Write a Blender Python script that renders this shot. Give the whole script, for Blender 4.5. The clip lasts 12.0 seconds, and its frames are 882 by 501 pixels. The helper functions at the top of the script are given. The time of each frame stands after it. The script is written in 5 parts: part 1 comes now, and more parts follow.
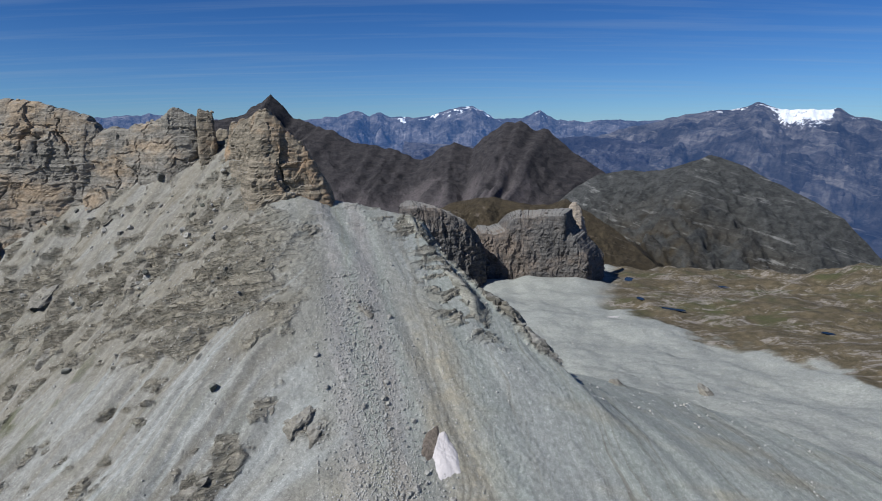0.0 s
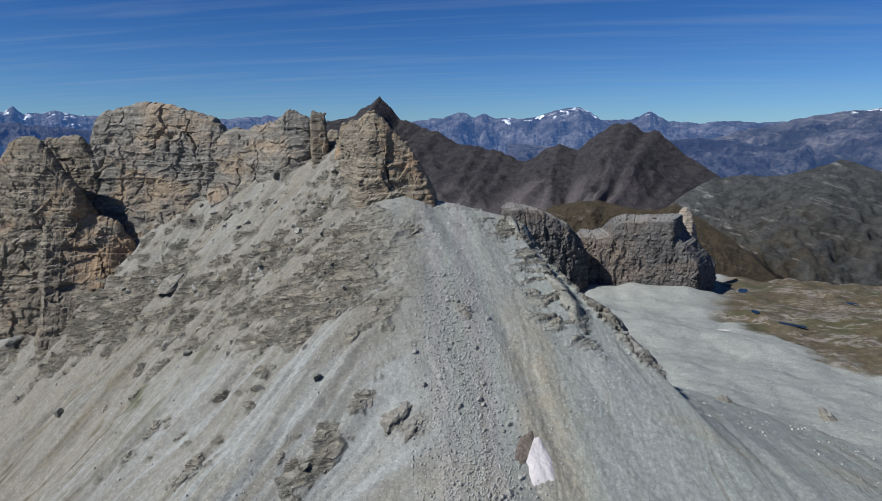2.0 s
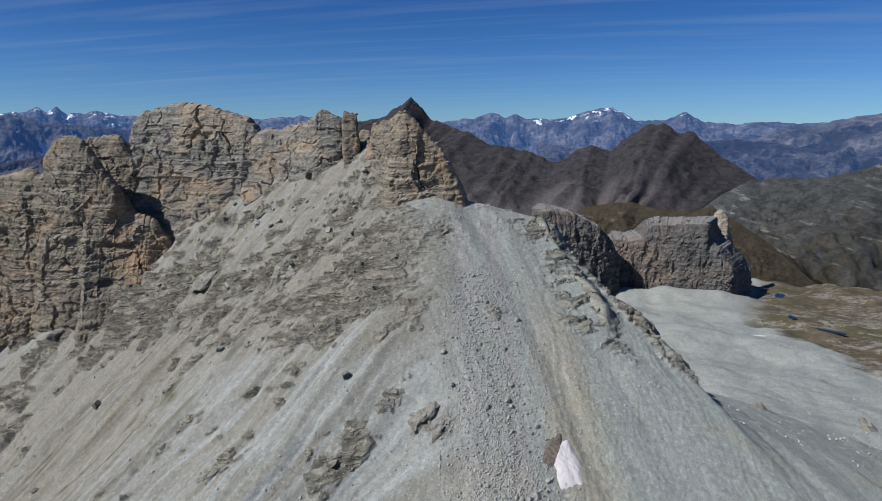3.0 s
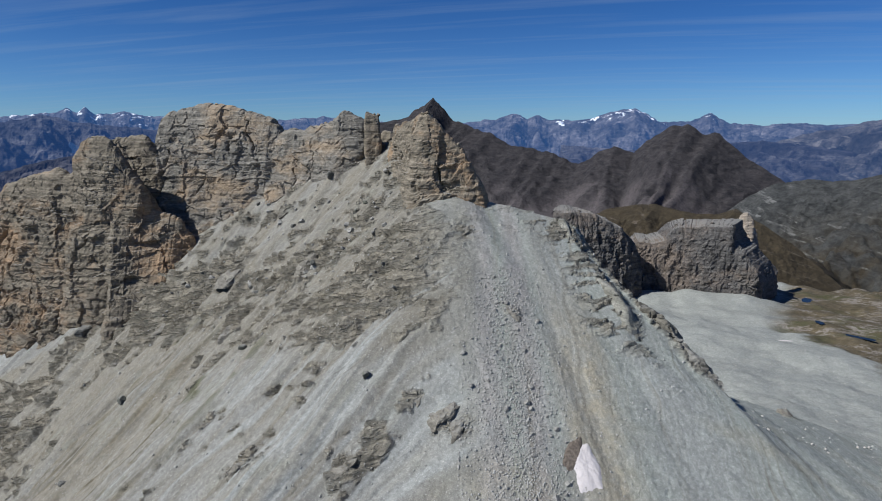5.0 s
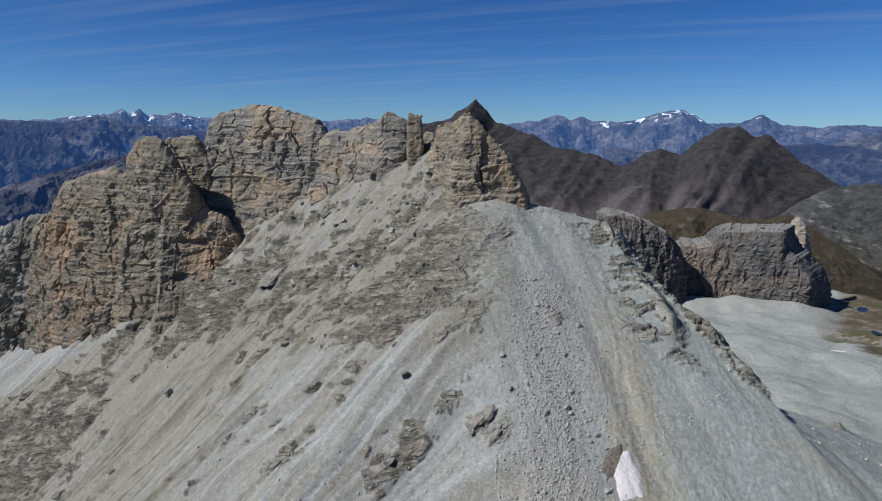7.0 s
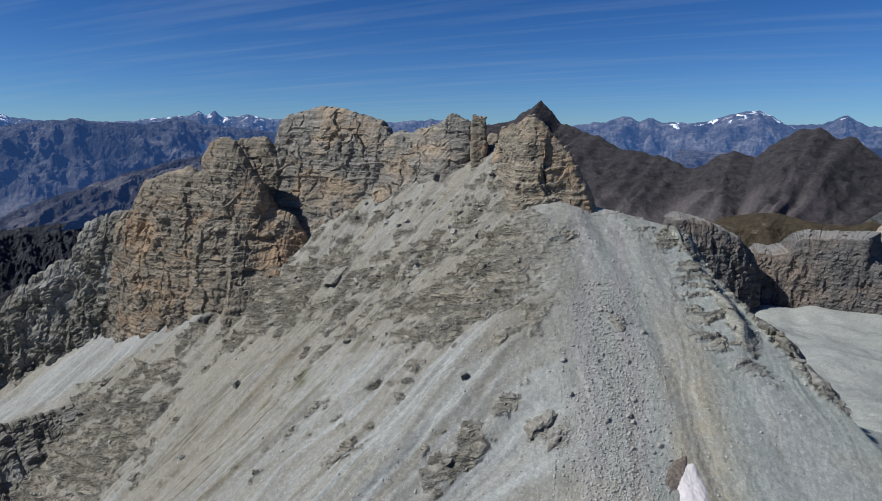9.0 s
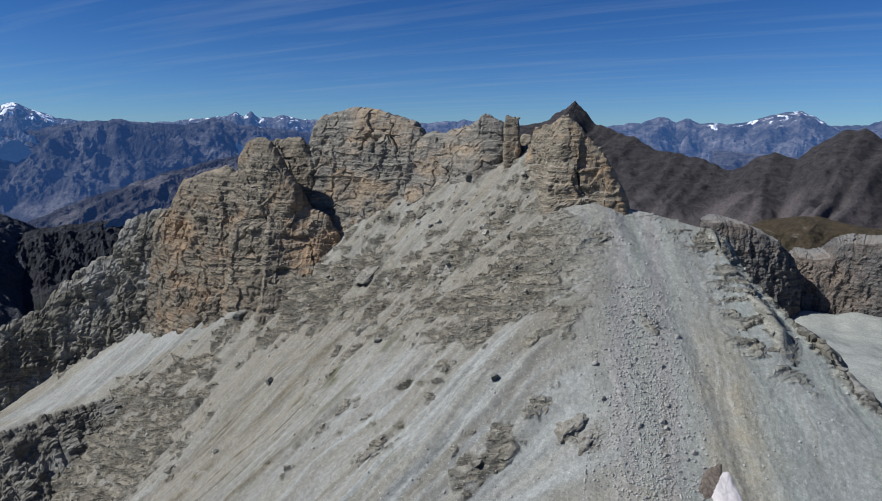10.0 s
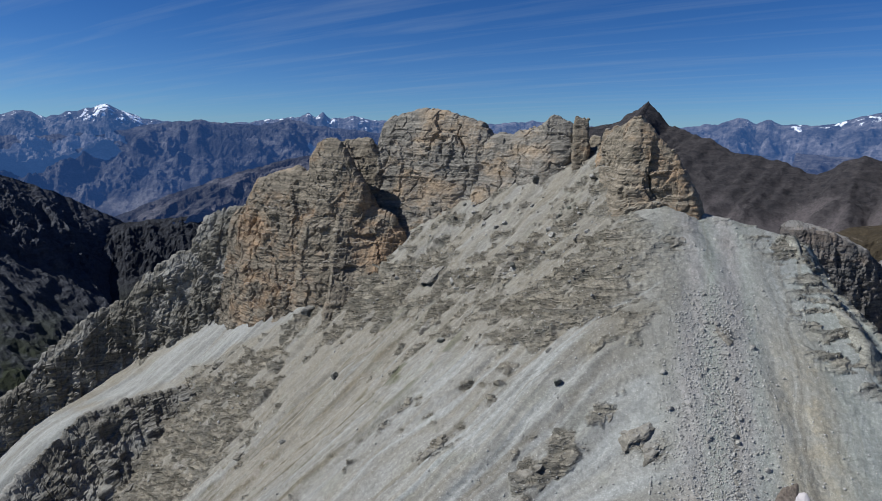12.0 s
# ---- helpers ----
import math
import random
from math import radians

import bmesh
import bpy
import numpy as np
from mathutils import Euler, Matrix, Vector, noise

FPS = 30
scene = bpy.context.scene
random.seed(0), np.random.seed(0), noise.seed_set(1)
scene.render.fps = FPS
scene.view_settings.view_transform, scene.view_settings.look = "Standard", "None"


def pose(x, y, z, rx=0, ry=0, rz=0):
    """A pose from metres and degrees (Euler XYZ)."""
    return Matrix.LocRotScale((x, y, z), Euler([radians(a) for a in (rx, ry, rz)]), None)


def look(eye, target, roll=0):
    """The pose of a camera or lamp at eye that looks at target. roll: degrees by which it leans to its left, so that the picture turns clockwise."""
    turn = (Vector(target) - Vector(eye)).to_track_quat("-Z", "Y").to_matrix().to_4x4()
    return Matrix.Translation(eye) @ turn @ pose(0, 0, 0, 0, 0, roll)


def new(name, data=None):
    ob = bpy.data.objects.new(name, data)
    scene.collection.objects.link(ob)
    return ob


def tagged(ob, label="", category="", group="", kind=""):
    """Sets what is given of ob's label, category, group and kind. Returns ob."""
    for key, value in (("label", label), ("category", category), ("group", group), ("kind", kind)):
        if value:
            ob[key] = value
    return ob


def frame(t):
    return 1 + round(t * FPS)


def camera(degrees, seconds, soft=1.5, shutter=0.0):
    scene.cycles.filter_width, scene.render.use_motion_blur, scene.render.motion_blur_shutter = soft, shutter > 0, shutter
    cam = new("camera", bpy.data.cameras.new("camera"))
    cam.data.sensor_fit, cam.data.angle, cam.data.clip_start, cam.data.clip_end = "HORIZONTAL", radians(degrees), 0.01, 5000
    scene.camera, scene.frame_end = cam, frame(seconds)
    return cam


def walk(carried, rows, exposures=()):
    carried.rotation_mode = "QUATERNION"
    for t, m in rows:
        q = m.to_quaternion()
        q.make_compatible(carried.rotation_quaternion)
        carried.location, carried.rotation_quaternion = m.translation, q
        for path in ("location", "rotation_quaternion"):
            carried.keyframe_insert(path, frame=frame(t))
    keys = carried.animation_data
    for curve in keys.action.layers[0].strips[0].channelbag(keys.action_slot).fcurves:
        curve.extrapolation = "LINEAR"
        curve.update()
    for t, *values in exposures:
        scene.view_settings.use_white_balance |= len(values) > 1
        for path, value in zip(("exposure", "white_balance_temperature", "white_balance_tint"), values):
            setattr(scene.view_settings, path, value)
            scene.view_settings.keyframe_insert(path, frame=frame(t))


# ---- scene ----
cam = camera(70.20, 12.0, soft=1.0)
# seconds, place, turn: the camera hovers on the spot and pans to its left
PATH = [
    (0.0, 0, 0, 0, 78.570, 0.255, 0.649),
    (0.5, 0, 0, 0, 78.611, 0.237, 2.987),
    (1.0, 0, 0, 0, 78.647, 0.209, 5.419),
    (1.5, 0, 0, 0, 78.687, 0.215, 7.608),
    (2.0, 0, 0, 0, 78.727, 0.186, 9.983),
    (2.5, 0, 0, 0, 78.734, 0.140, 11.620),
    (3.0, 0, 0, 0, 78.767, 0.075, 12.752),
    (3.5, 0, 0, 0, 78.789, 0.059, 13.554),
    (5.5, 0, 0, 0, 78.873, -0.043, 15.119),
    (6.0, 0, 0, 0, 78.902, -0.074, 15.822),
    (6.5, 0, 0, 0, 78.925, -0.091, 16.982),
    (7.0, 0, 0, 0, 78.958, -0.116, 18.491),
    (9.0, 0, 0, 0, 79.062, -0.157, 24.222),
    (9.5, 0, 0, 0, 79.090, -0.202, 25.671),
    (10.0, 0, 0, 0, 79.112, -0.215, 27.166),
    (10.5, 0, 0, 0, 79.123, -0.275, 28.645),
    (11.0, 0, 0, 0, 79.136, -0.325, 30.264),
    (11.5, 0, 0, 0, 79.150, -0.371, 31.717),
    (12.0, 0, 0, 0, 79.161, -0.381, 33.223),
]
walk(cam, [(t, pose(*p)) for t, *p in PATH])

# ---- light ----
SUN_EL, SUN_AZ = 45.0, 126.0      # degrees; azimuth counted to the left of the view ahead (+y)

world = bpy.data.worlds.new("world")
scene.world = world
world.use_nodes = True
wt = world.node_tree
wt.nodes.clear()
w_out = wt.nodes.new("ShaderNodeOutputWorld")
w_bg = wt.nodes.new("ShaderNodeBackground")
w_sky = wt.nodes.new("ShaderNodeTexSky")
w_sky.sky_type = "NISHITA"
w_sky.sun_disc = False
w_sky.sun_elevation = radians(SUN_EL)
w_sky.sun_rotation = radians(-SUN_AZ)
w_sky.altitude = 3000
w_sky.air_density, w_sky.dust_density, w_sky.ozone_density = 1.0, 0.2, 2.0
w_bg.inputs["Strength"].default_value = 0.058
# thin bands of high cirrus
w_co = wt.nodes.new("ShaderNodeTexCoord")
w_sep = wt.nodes.new("ShaderNodeSeparateXYZ")
w_div = wt.nodes.new("ShaderNodeVectorMath"); w_div.operation = "DIVIDE"
w_cmb = wt.nodes.new("ShaderNodeCombineXYZ")
w_add = wt.nodes.new("ShaderNodeMath"); w_add.operation = "ADD"; w_add.inputs[1].default_value = 0.06
w_map = wt.nodes.new("ShaderNodeMapping")
w_map.inputs["Rotation"].default_value = (0, 0, radians(-14))
w_map.inputs["Scale"].default_value = (0.30, 2.6, 1)
w_noi = wt.nodes.new("ShaderNodeTexNoise")
w_noi.inputs["Scale"].default_value = 1.3
w_noi.inputs["Detail"].default_value = 8
w_noi.inputs["Roughness"].default_value = 0.58
w_noi.inputs["Distortion"].default_value = 0.25
w_ramp = wt.nodes.new("ShaderNodeMapRange")
w_ramp.inputs["From Min"].default_value, w_ramp.inputs["From Max"].default_value = 0.47, 0.8
w_ramp.inputs["To Min"].default_value, w_ramp.inputs["To Max"].default_value = 0.0, 0.23
w_mix = wt.nodes.new("ShaderNodeMix"); w_mix.data_type = "RGBA"
w_mix.inputs["B"].default_value = (4.4, 5.8, 7.6, 1)
wl = wt.links.new
wl(w_co.outputs["Generated"], w_sep.inputs[0])
wl(w_sep.outputs["Z"], w_add.inputs[0])
for k in "XYZ":
    wl(w_add.outputs[0], w_cmb.inputs[k])
wl(w_co.outputs["Generated"], w_div.inputs[0])
wl(w_cmb.outputs[0], w_div.inputs[1])
wl(w_div.outputs[0], w_map.inputs["Vector"])
wl(w_map.outputs[0], w_noi.inputs["Vector"])
wl(w_noi.outputs["Fac"], w_ramp.inputs["Value"])
wl(w_ramp.outputs[0], w_mix.inputs["Factor"])
w_hue = wt.nodes.new("ShaderNodeMix"); w_hue.data_type = "RGBA"; w_hue.blend_type = "MULTIPLY"
w_hue.inputs["Factor"].default_value = 1.0
# thin dry mountain air: the blue deepens quickly above the horizon
w_deep = wt.nodes.new("ShaderNodeMapRange"); w_deep.interpolation_type = "SMOOTHSTEP"
w_deep.inputs["From Min"].default_value, w_deep.inputs["From Max"].default_value = -0.02, 0.2
w_air = wt.nodes.new("ShaderNodeMix"); w_air.data_type = "RGBA"
w_air.inputs["A"].default_value = (0.46, 0.76, 1.16, 1)
w_air.inputs["B"].default_value = (0.235, 0.57, 1.06, 1)
wt.links.new(w_sep.outputs["Z"], w_deep.inputs["Value"])
wt.links.new(w_deep.outputs[0], w_air.inputs["Factor"])
wt.links.new(w_air.outputs["Result"], w_hue.inputs["B"])
wl(w_sky.outputs[0], w_hue.inputs["A"])
wl(w_hue.outputs["Result"], w_mix.inputs["A"])
wl(w_mix.outputs["Result"], w_bg.inputs["Color"])
wl(w_bg.outputs[0], w_out.inputs["Surface"])

sun = new("sun", bpy.data.lights.new("sun", "SUN"))
sun.data.energy = 4.9
sun.data.angle = radians(0.53)
sun.data.color = (0.985, 0.988, 0.955)
sun.matrix_world = look((-math.sin(radians(SUN_AZ)) * math.cos(radians(SUN_EL)), math.cos(radians(SUN_AZ)) * math.cos(radians(SUN_EL)),
                         math.sin(radians(SUN_EL))), (0, 0, 0))
scene.view_settings.exposure = 0.22


# ---- noise and shape tools ----
TURN = np.random.RandomState(3).rand(2, 4096)
GRAD = np.stack([np.cos(2 * np.pi * TURN[0]) * np.sqrt(1 - (2 * TURN[1] - 1) ** 2), np.sin(2 * np.pi * TURN[0]) * np.sqrt(1 - (2 * TURN[1] - 1) ** 2), 2 * TURN[1] - 1]).astype(np.float32)


def vnoise(p, seed=0):
    """Smooth noise in -1..1 at the points p (n, 3)."""
    p = np.asarray(p, dtype=np.float64)
    out = np.empty(len(p))
    for at in range(0, len(p), 16384):
        out[at:at + 16384] = vnoise_part(p[at:at + 16384], seed)
    return out


def vnoise_part(p, seed):
    i = np.floor(p)
    f = (p - i).astype(np.float32).T
    i = i.astype(np.int64).astype(np.uint32).T
    u = f * f * f * (f * (f * 6 - 15) + 10)
    hx = [(i[0] + np.uint32(d)) * np.uint32(374761393) + np.uint32(seed * 974634777 & 0xFFFFFFFF) for d in (0, 1)]
    hy = [(i[1] + np.uint32(d)) * np.uint32(668265263) for d in (0, 1)]
    hz = [(i[2] + np.uint32(d)) * np.uint32(2147483647) for d in (0, 1)]

    def grad(dx, dy, dz):
        h = hx[dx] + hy[dy] + hz[dz]
        h = (h ^ (h >> np.uint32(13))) * np.uint32(1274126177)
        k = (h ^ (h >> np.uint32(16))) & np.uint32(4095)
        return GRAD[0][k] * (f[0] - dx) + GRAD[1][k] * (f[1] - dy) + GRAD[2][k] * (f[2] - dz)

    def mix(a, b, w):
        return a + (b - a) * w
    x00, x10 = mix(grad(0, 0, 0), grad(1, 0, 0), u[0]), mix(grad(0, 1, 0), grad(1, 1, 0), u[0])
    x01, x11 = mix(grad(0, 0, 1), grad(1, 0, 1), u[0]), mix(grad(0, 1, 1), grad(1, 1, 1), u[0])
    return 1.6 * mix(mix(x00, x10, u[1]), mix(x01, x11, u[1]), u[2])


def fbm(p, octaves=4, seed=0, rough=0.5):
    total, amp = 0, 1.0
    for k in range(octaves):
        total = total + amp * vnoise(p * 2.03 ** k + 17.3 * k, seed + k)
        amp *= rough
    return total


def ridged(p, octaves=4, seed=0, rough=0.5):
    total, amp = 0, 1.0
    for k in range(octaves):
        total = total + amp * (0.6 - np.abs(vnoise(p * 2.05 ** k + 9.1 * k, seed + k)) * 1.6)
        amp *= rough
    return total


def cells(p, seed=0):
    """Blocks of broken rock: a number 0..1 for the block in which each point lies, and the distance to the joint round it."""
    p = np.asarray(p, float)
    i = np.floor(p).astype(np.int64)
    f1 = np.full(len(p), 9.0)
    f2 = np.full(len(p), 9.0)
    ident = np.zeros(len(p))
    for dx in (-1, 0, 1):
        for dy in (-1, 0, 1):
            for dz in (-1, 0, 1):
                q = i + (dx, dy, dz)
                h = (q[:, 0] * 73856093 ^ q[:, 1] * 19349663 ^ q[:, 2] * 83492791) + seed * 7919
                a, b, c, v = hash01(h, 1), hash01(h, 2), hash01(h, 3), hash01(h, 4)
                d = (q[:, 0] + 0.1 + 0.8 * a - p[:, 0]) ** 2 + (q[:, 1] + 0.1 + 0.8 * b - p[:, 1]) ** 2 + (q[:, 2] + 0.1 + 0.8 * c - p[:, 2]) ** 2
                near = d < f1
                f2 = np.where(near, f1, np.minimum(f2, d))
                ident = np.where(near, v, ident)
                f1 = np.where(near, d, f1)
    return ident, np.sqrt(f2) - np.sqrt(f1)


def facets(p, seed=0, tilt=1.3):
    """Broken rock: each block has a level of its own and a tilted face."""
    p = np.asarray(p, float)
    i = np.floor(p).astype(np.int64)
    f1 = np.full(len(p), 9.0)
    best = np.zeros(len(p), dtype=np.int64)
    dx_, dy_, dz_ = np.zeros((3, len(p)))
    for dx in (-1, 0, 1):
        for dy in (-1, 0, 1):
            for dz in (-1, 0, 1):
                q = i + (dx, dy, dz)
                h = (q[:, 0] * 73856093 ^ q[:, 1] * 19349663 ^ q[:, 2] * 83492791) + seed * 7919
                ax, ay, az = q[:, 0] + 0.1 + 0.8 * hash01(h, 1) - p[:, 0], q[:, 1] + 0.1 + 0.8 * hash01(h, 2) - p[:, 1], q[:, 2] + 0.1 + 0.8 * hash01(h, 3) - p[:, 2]
                d = ax * ax + ay * ay + az * az
                near = d < f1
                f1 = np.where(near, d, f1)
                best = np.where(near, h, best)
                dx_, dy_, dz_ = np.where(near, ax, dx_), np.where(near, ay, dy_), np.where(near, az, dz_)
    return hash01(best, 4) - 0.5 + tilt * ((hash01(best, 5) - 0.5) * dx_ + (hash01(best, 6) - 0.5) * dy_ + (hash01(best, 7) - 0.7) * dz_)


def step(a, b, v):
    t = np.clip((v - a) / (b - a), 0, 1)
    return t * t * (3 - 2 * t)


def hash01(i, seed=0):
    h = (i.astype(np.int64) * 2654435761 + seed * 97531) & 0xFFFFFFFF
    h = ((h ^ (h >> 15)) * 2246822519) & 0xFFFFFFFF
    return ((h ^ (h >> 13)) & 0xFFFF) / 65535.0


def around(az, r):
    """x and y at the azimuth az (degrees to the left of +y) and the distance r from the hovering point."""
    a = np.radians(az)
    return -r * np.sin(a), r * np.cos(a)


def xyz(x, y, z=0.0):
    return np.stack(np.broadcast_arrays(np.asarray(x, float), y, z), -1)


def grid_mesh(name, pos, material, layers=(), closed=False, smooth=True):
    """A mesh from a grid of points (rows, columns, 3); layers: (name, values (rows, columns, 4))."""
    n, m = pos.shape[:2]
    idx = np.arange(n * m).reshape(n, m)
    if closed:
        idx = np.concatenate([idx, idx[:, :1]], 1)
    quads = np.stack([idx[:-1, :-1], idx[:-1, 1:], idx[1:, 1:], idx[1:, :-1]], -1).reshape(-1, 4)
    flat = pos.reshape(-1, 3)
    da, db = flat[quads[:, 2]] - flat[quads[:, 0]], flat[quads[:, 3]] - flat[quads[:, 1]]
    if (da[:, 0] * db[:, 1] - da[:, 1] * db[:, 0]).sum() < 0:      # faces look up and out
        quads = quads[:, ::-1].copy()
    me = bpy.data.meshes.new(name)
    me.vertices.add(n * m)
    me.vertices.foreach_set("co", pos.reshape(-1).astype(np.float32))
    me.loops.add(quads.size)
    me.loops.foreach_set("vertex_index", quads.reshape(-1).astype(np.int32))
    me.polygons.add(len(quads))
    me.polygons.foreach_set("loop_start", (np.arange(len(quads)) * 4).astype(np.int32))
    even = np.full(len(quads), bool(smooth)) if np.isscalar(smooth) else smooth.reshape(-1)[quads[:, 0]]
    me.polygons.foreach_set("use_smooth", even)
    me.update(calc_edges=True)
    for key, values in layers:
        at = me.attributes.new(key, "FLOAT_COLOR", "POINT")
        at.data.foreach_set("color", values.reshape(-1).astype(np.float32))
    me.materials.append(material)
    me.validate()
    return new(name, me)


# ---- materials ----
class Nodes:
    """A short way to write node materials."""

    def __init__(self, name):
        self.mat = bpy.data.materials.new(name)
        self.mat.use_nodes = True
        self.tree = self.mat.node_tree
        self.bsdf = self.tree.nodes["Principled BSDF"]
        self.bsdf.inputs["Specular IOR Level"].default_value = 0.25
        self.where = self.tree.nodes.new("ShaderNodeNewGeometry").outputs["Position"]

    def put(self, kind, **values):
        node = self.tree.nodes.new(kind)
        for key, value in values.items():
            if key in ("operation", "data_type", "blend_type", "feature"):
                if key == "operation":
                    node.operation = value
                elif key == "data_type":
                    node.data_type = value
                elif key == "blend_type":
                    node.blend_type = value
                else:
                    node.feature = value
            else:
                socket = node.inputs[key.replace("_", " ")]
                if hasattr(value, "is_linked"):
                    self.tree.links.new(value, socket)
                else:
                    socket.default_value = value
        return node

    def noise(self, scale, detail=5, rough=0.55, stretch=(1, 1, 1), turn=(0, 0, 0), warp=0.0):
        at = self.put("ShaderNodeMapping", Vector=self.where, Scale=stretch, Rotation=turn).outputs[0]
        return self.put("ShaderNodeTexNoise", Vector=at, Scale=scale, Detail=detail, Roughness=rough, Distortion=warp).outputs["Fac"]

    def fall(self, across, down, squeeze):
        """A place written as metres across the fall of a slope and, squeezed, metres down it; bent a little from side to side."""
        u = self.put("ShaderNodeVectorMath", operation="DOT_PRODUCT", Vector=self.where)
        u.inputs[1].default_value = (*across, 0)
        v = self.put("ShaderNodeVectorMath", operation="DOT_PRODUCT", Vector=self.where)
        v.inputs[1].default_value = (*down, 0)
        sway = self.math("MULTIPLY", self.math("SUBTRACT", self.noise(0.03, 3, 0.5), 0.5), 16.0)
        return self.put("ShaderNodeCombineXYZ", X=self.math("ADD", u.outputs["Value"], sway), Y=self.math("MULTIPLY", v.outputs["Value"], squeeze)).outputs[0]

    def span(self, value, a, b, lo=0.0, hi=1.0):
        node = self.put("ShaderNodeMapRange", Value=value, From_Min=a, From_Max=b, To_Min=lo, To_Max=hi)
        node.interpolation_type = "SMOOTHSTEP"
        return node.outputs[0]

    def math(self, op, a, b=0.0):
        node = self.tree.nodes.new("ShaderNodeMath")
        node.operation = op
        for socket, value in zip(node.inputs, (a, b)):
            if hasattr(value, "is_linked"):
                self.tree.links.new(value, socket)
            else:
                socket.default_value = value
        return node.outputs[0]

    def blend(self, fac, a, b, kind="MIX"):
        node = self.tree.nodes.new("ShaderNodeMix")
        node.data_type = "RGBA"
        node.blend_type = kind
        for key, value in (("Factor", fac), ("A", a), ("B", b)):
            socket = [s for s in node.inputs if s.name == key and (s.type == "RGBA" if key != "Factor" else s.type == "VALUE")][0]
            if hasattr(value, "is_linked"):
                self.tree.links.new(value, socket)
            else:
                socket.default_value = (*value, 1) if isinstance(value, tuple) and len(value) == 3 else value
        return [s for s in node.outputs if s.type == "RGBA"][0]

    def layer(self, name):
        node = self.tree.nodes.new("ShaderNodeAttribute")
        node.attribute_name = name
        sep = self.put("ShaderNodeSeparateColor", Color=node.outputs["Color"])
        return sep.outputs[0], sep.outputs[1], sep.outputs[2], node.outputs["Alpha"]

    def finish(self, colour, rough=0.9, bumps=()):
        if hasattr(colour, "is_linked"):
            self.tree.links.new(colour, self.bsdf.inputs["Base Color"])
        else:
            self.bsdf.inputs["Base Color"].default_value = (*colour, 1)
        if hasattr(rough, "is_linked"):
            self.tree.links.new(rough, self.bsdf.inputs["Roughness"])
        else:
            self.bsdf.inputs["Roughness"].default_value = rough
        last = None
        for height, metres, strength in bumps:
            b = self.put("ShaderNodeBump", Height=height, Distance=metres, Strength=strength)
            if last:
                self.tree.links.new(last, b.inputs["Normal"])
            last = b.outputs[0]
        if last:
            self.tree.links.new(last, self.bsdf.inputs["Normal"])
        return self.mat


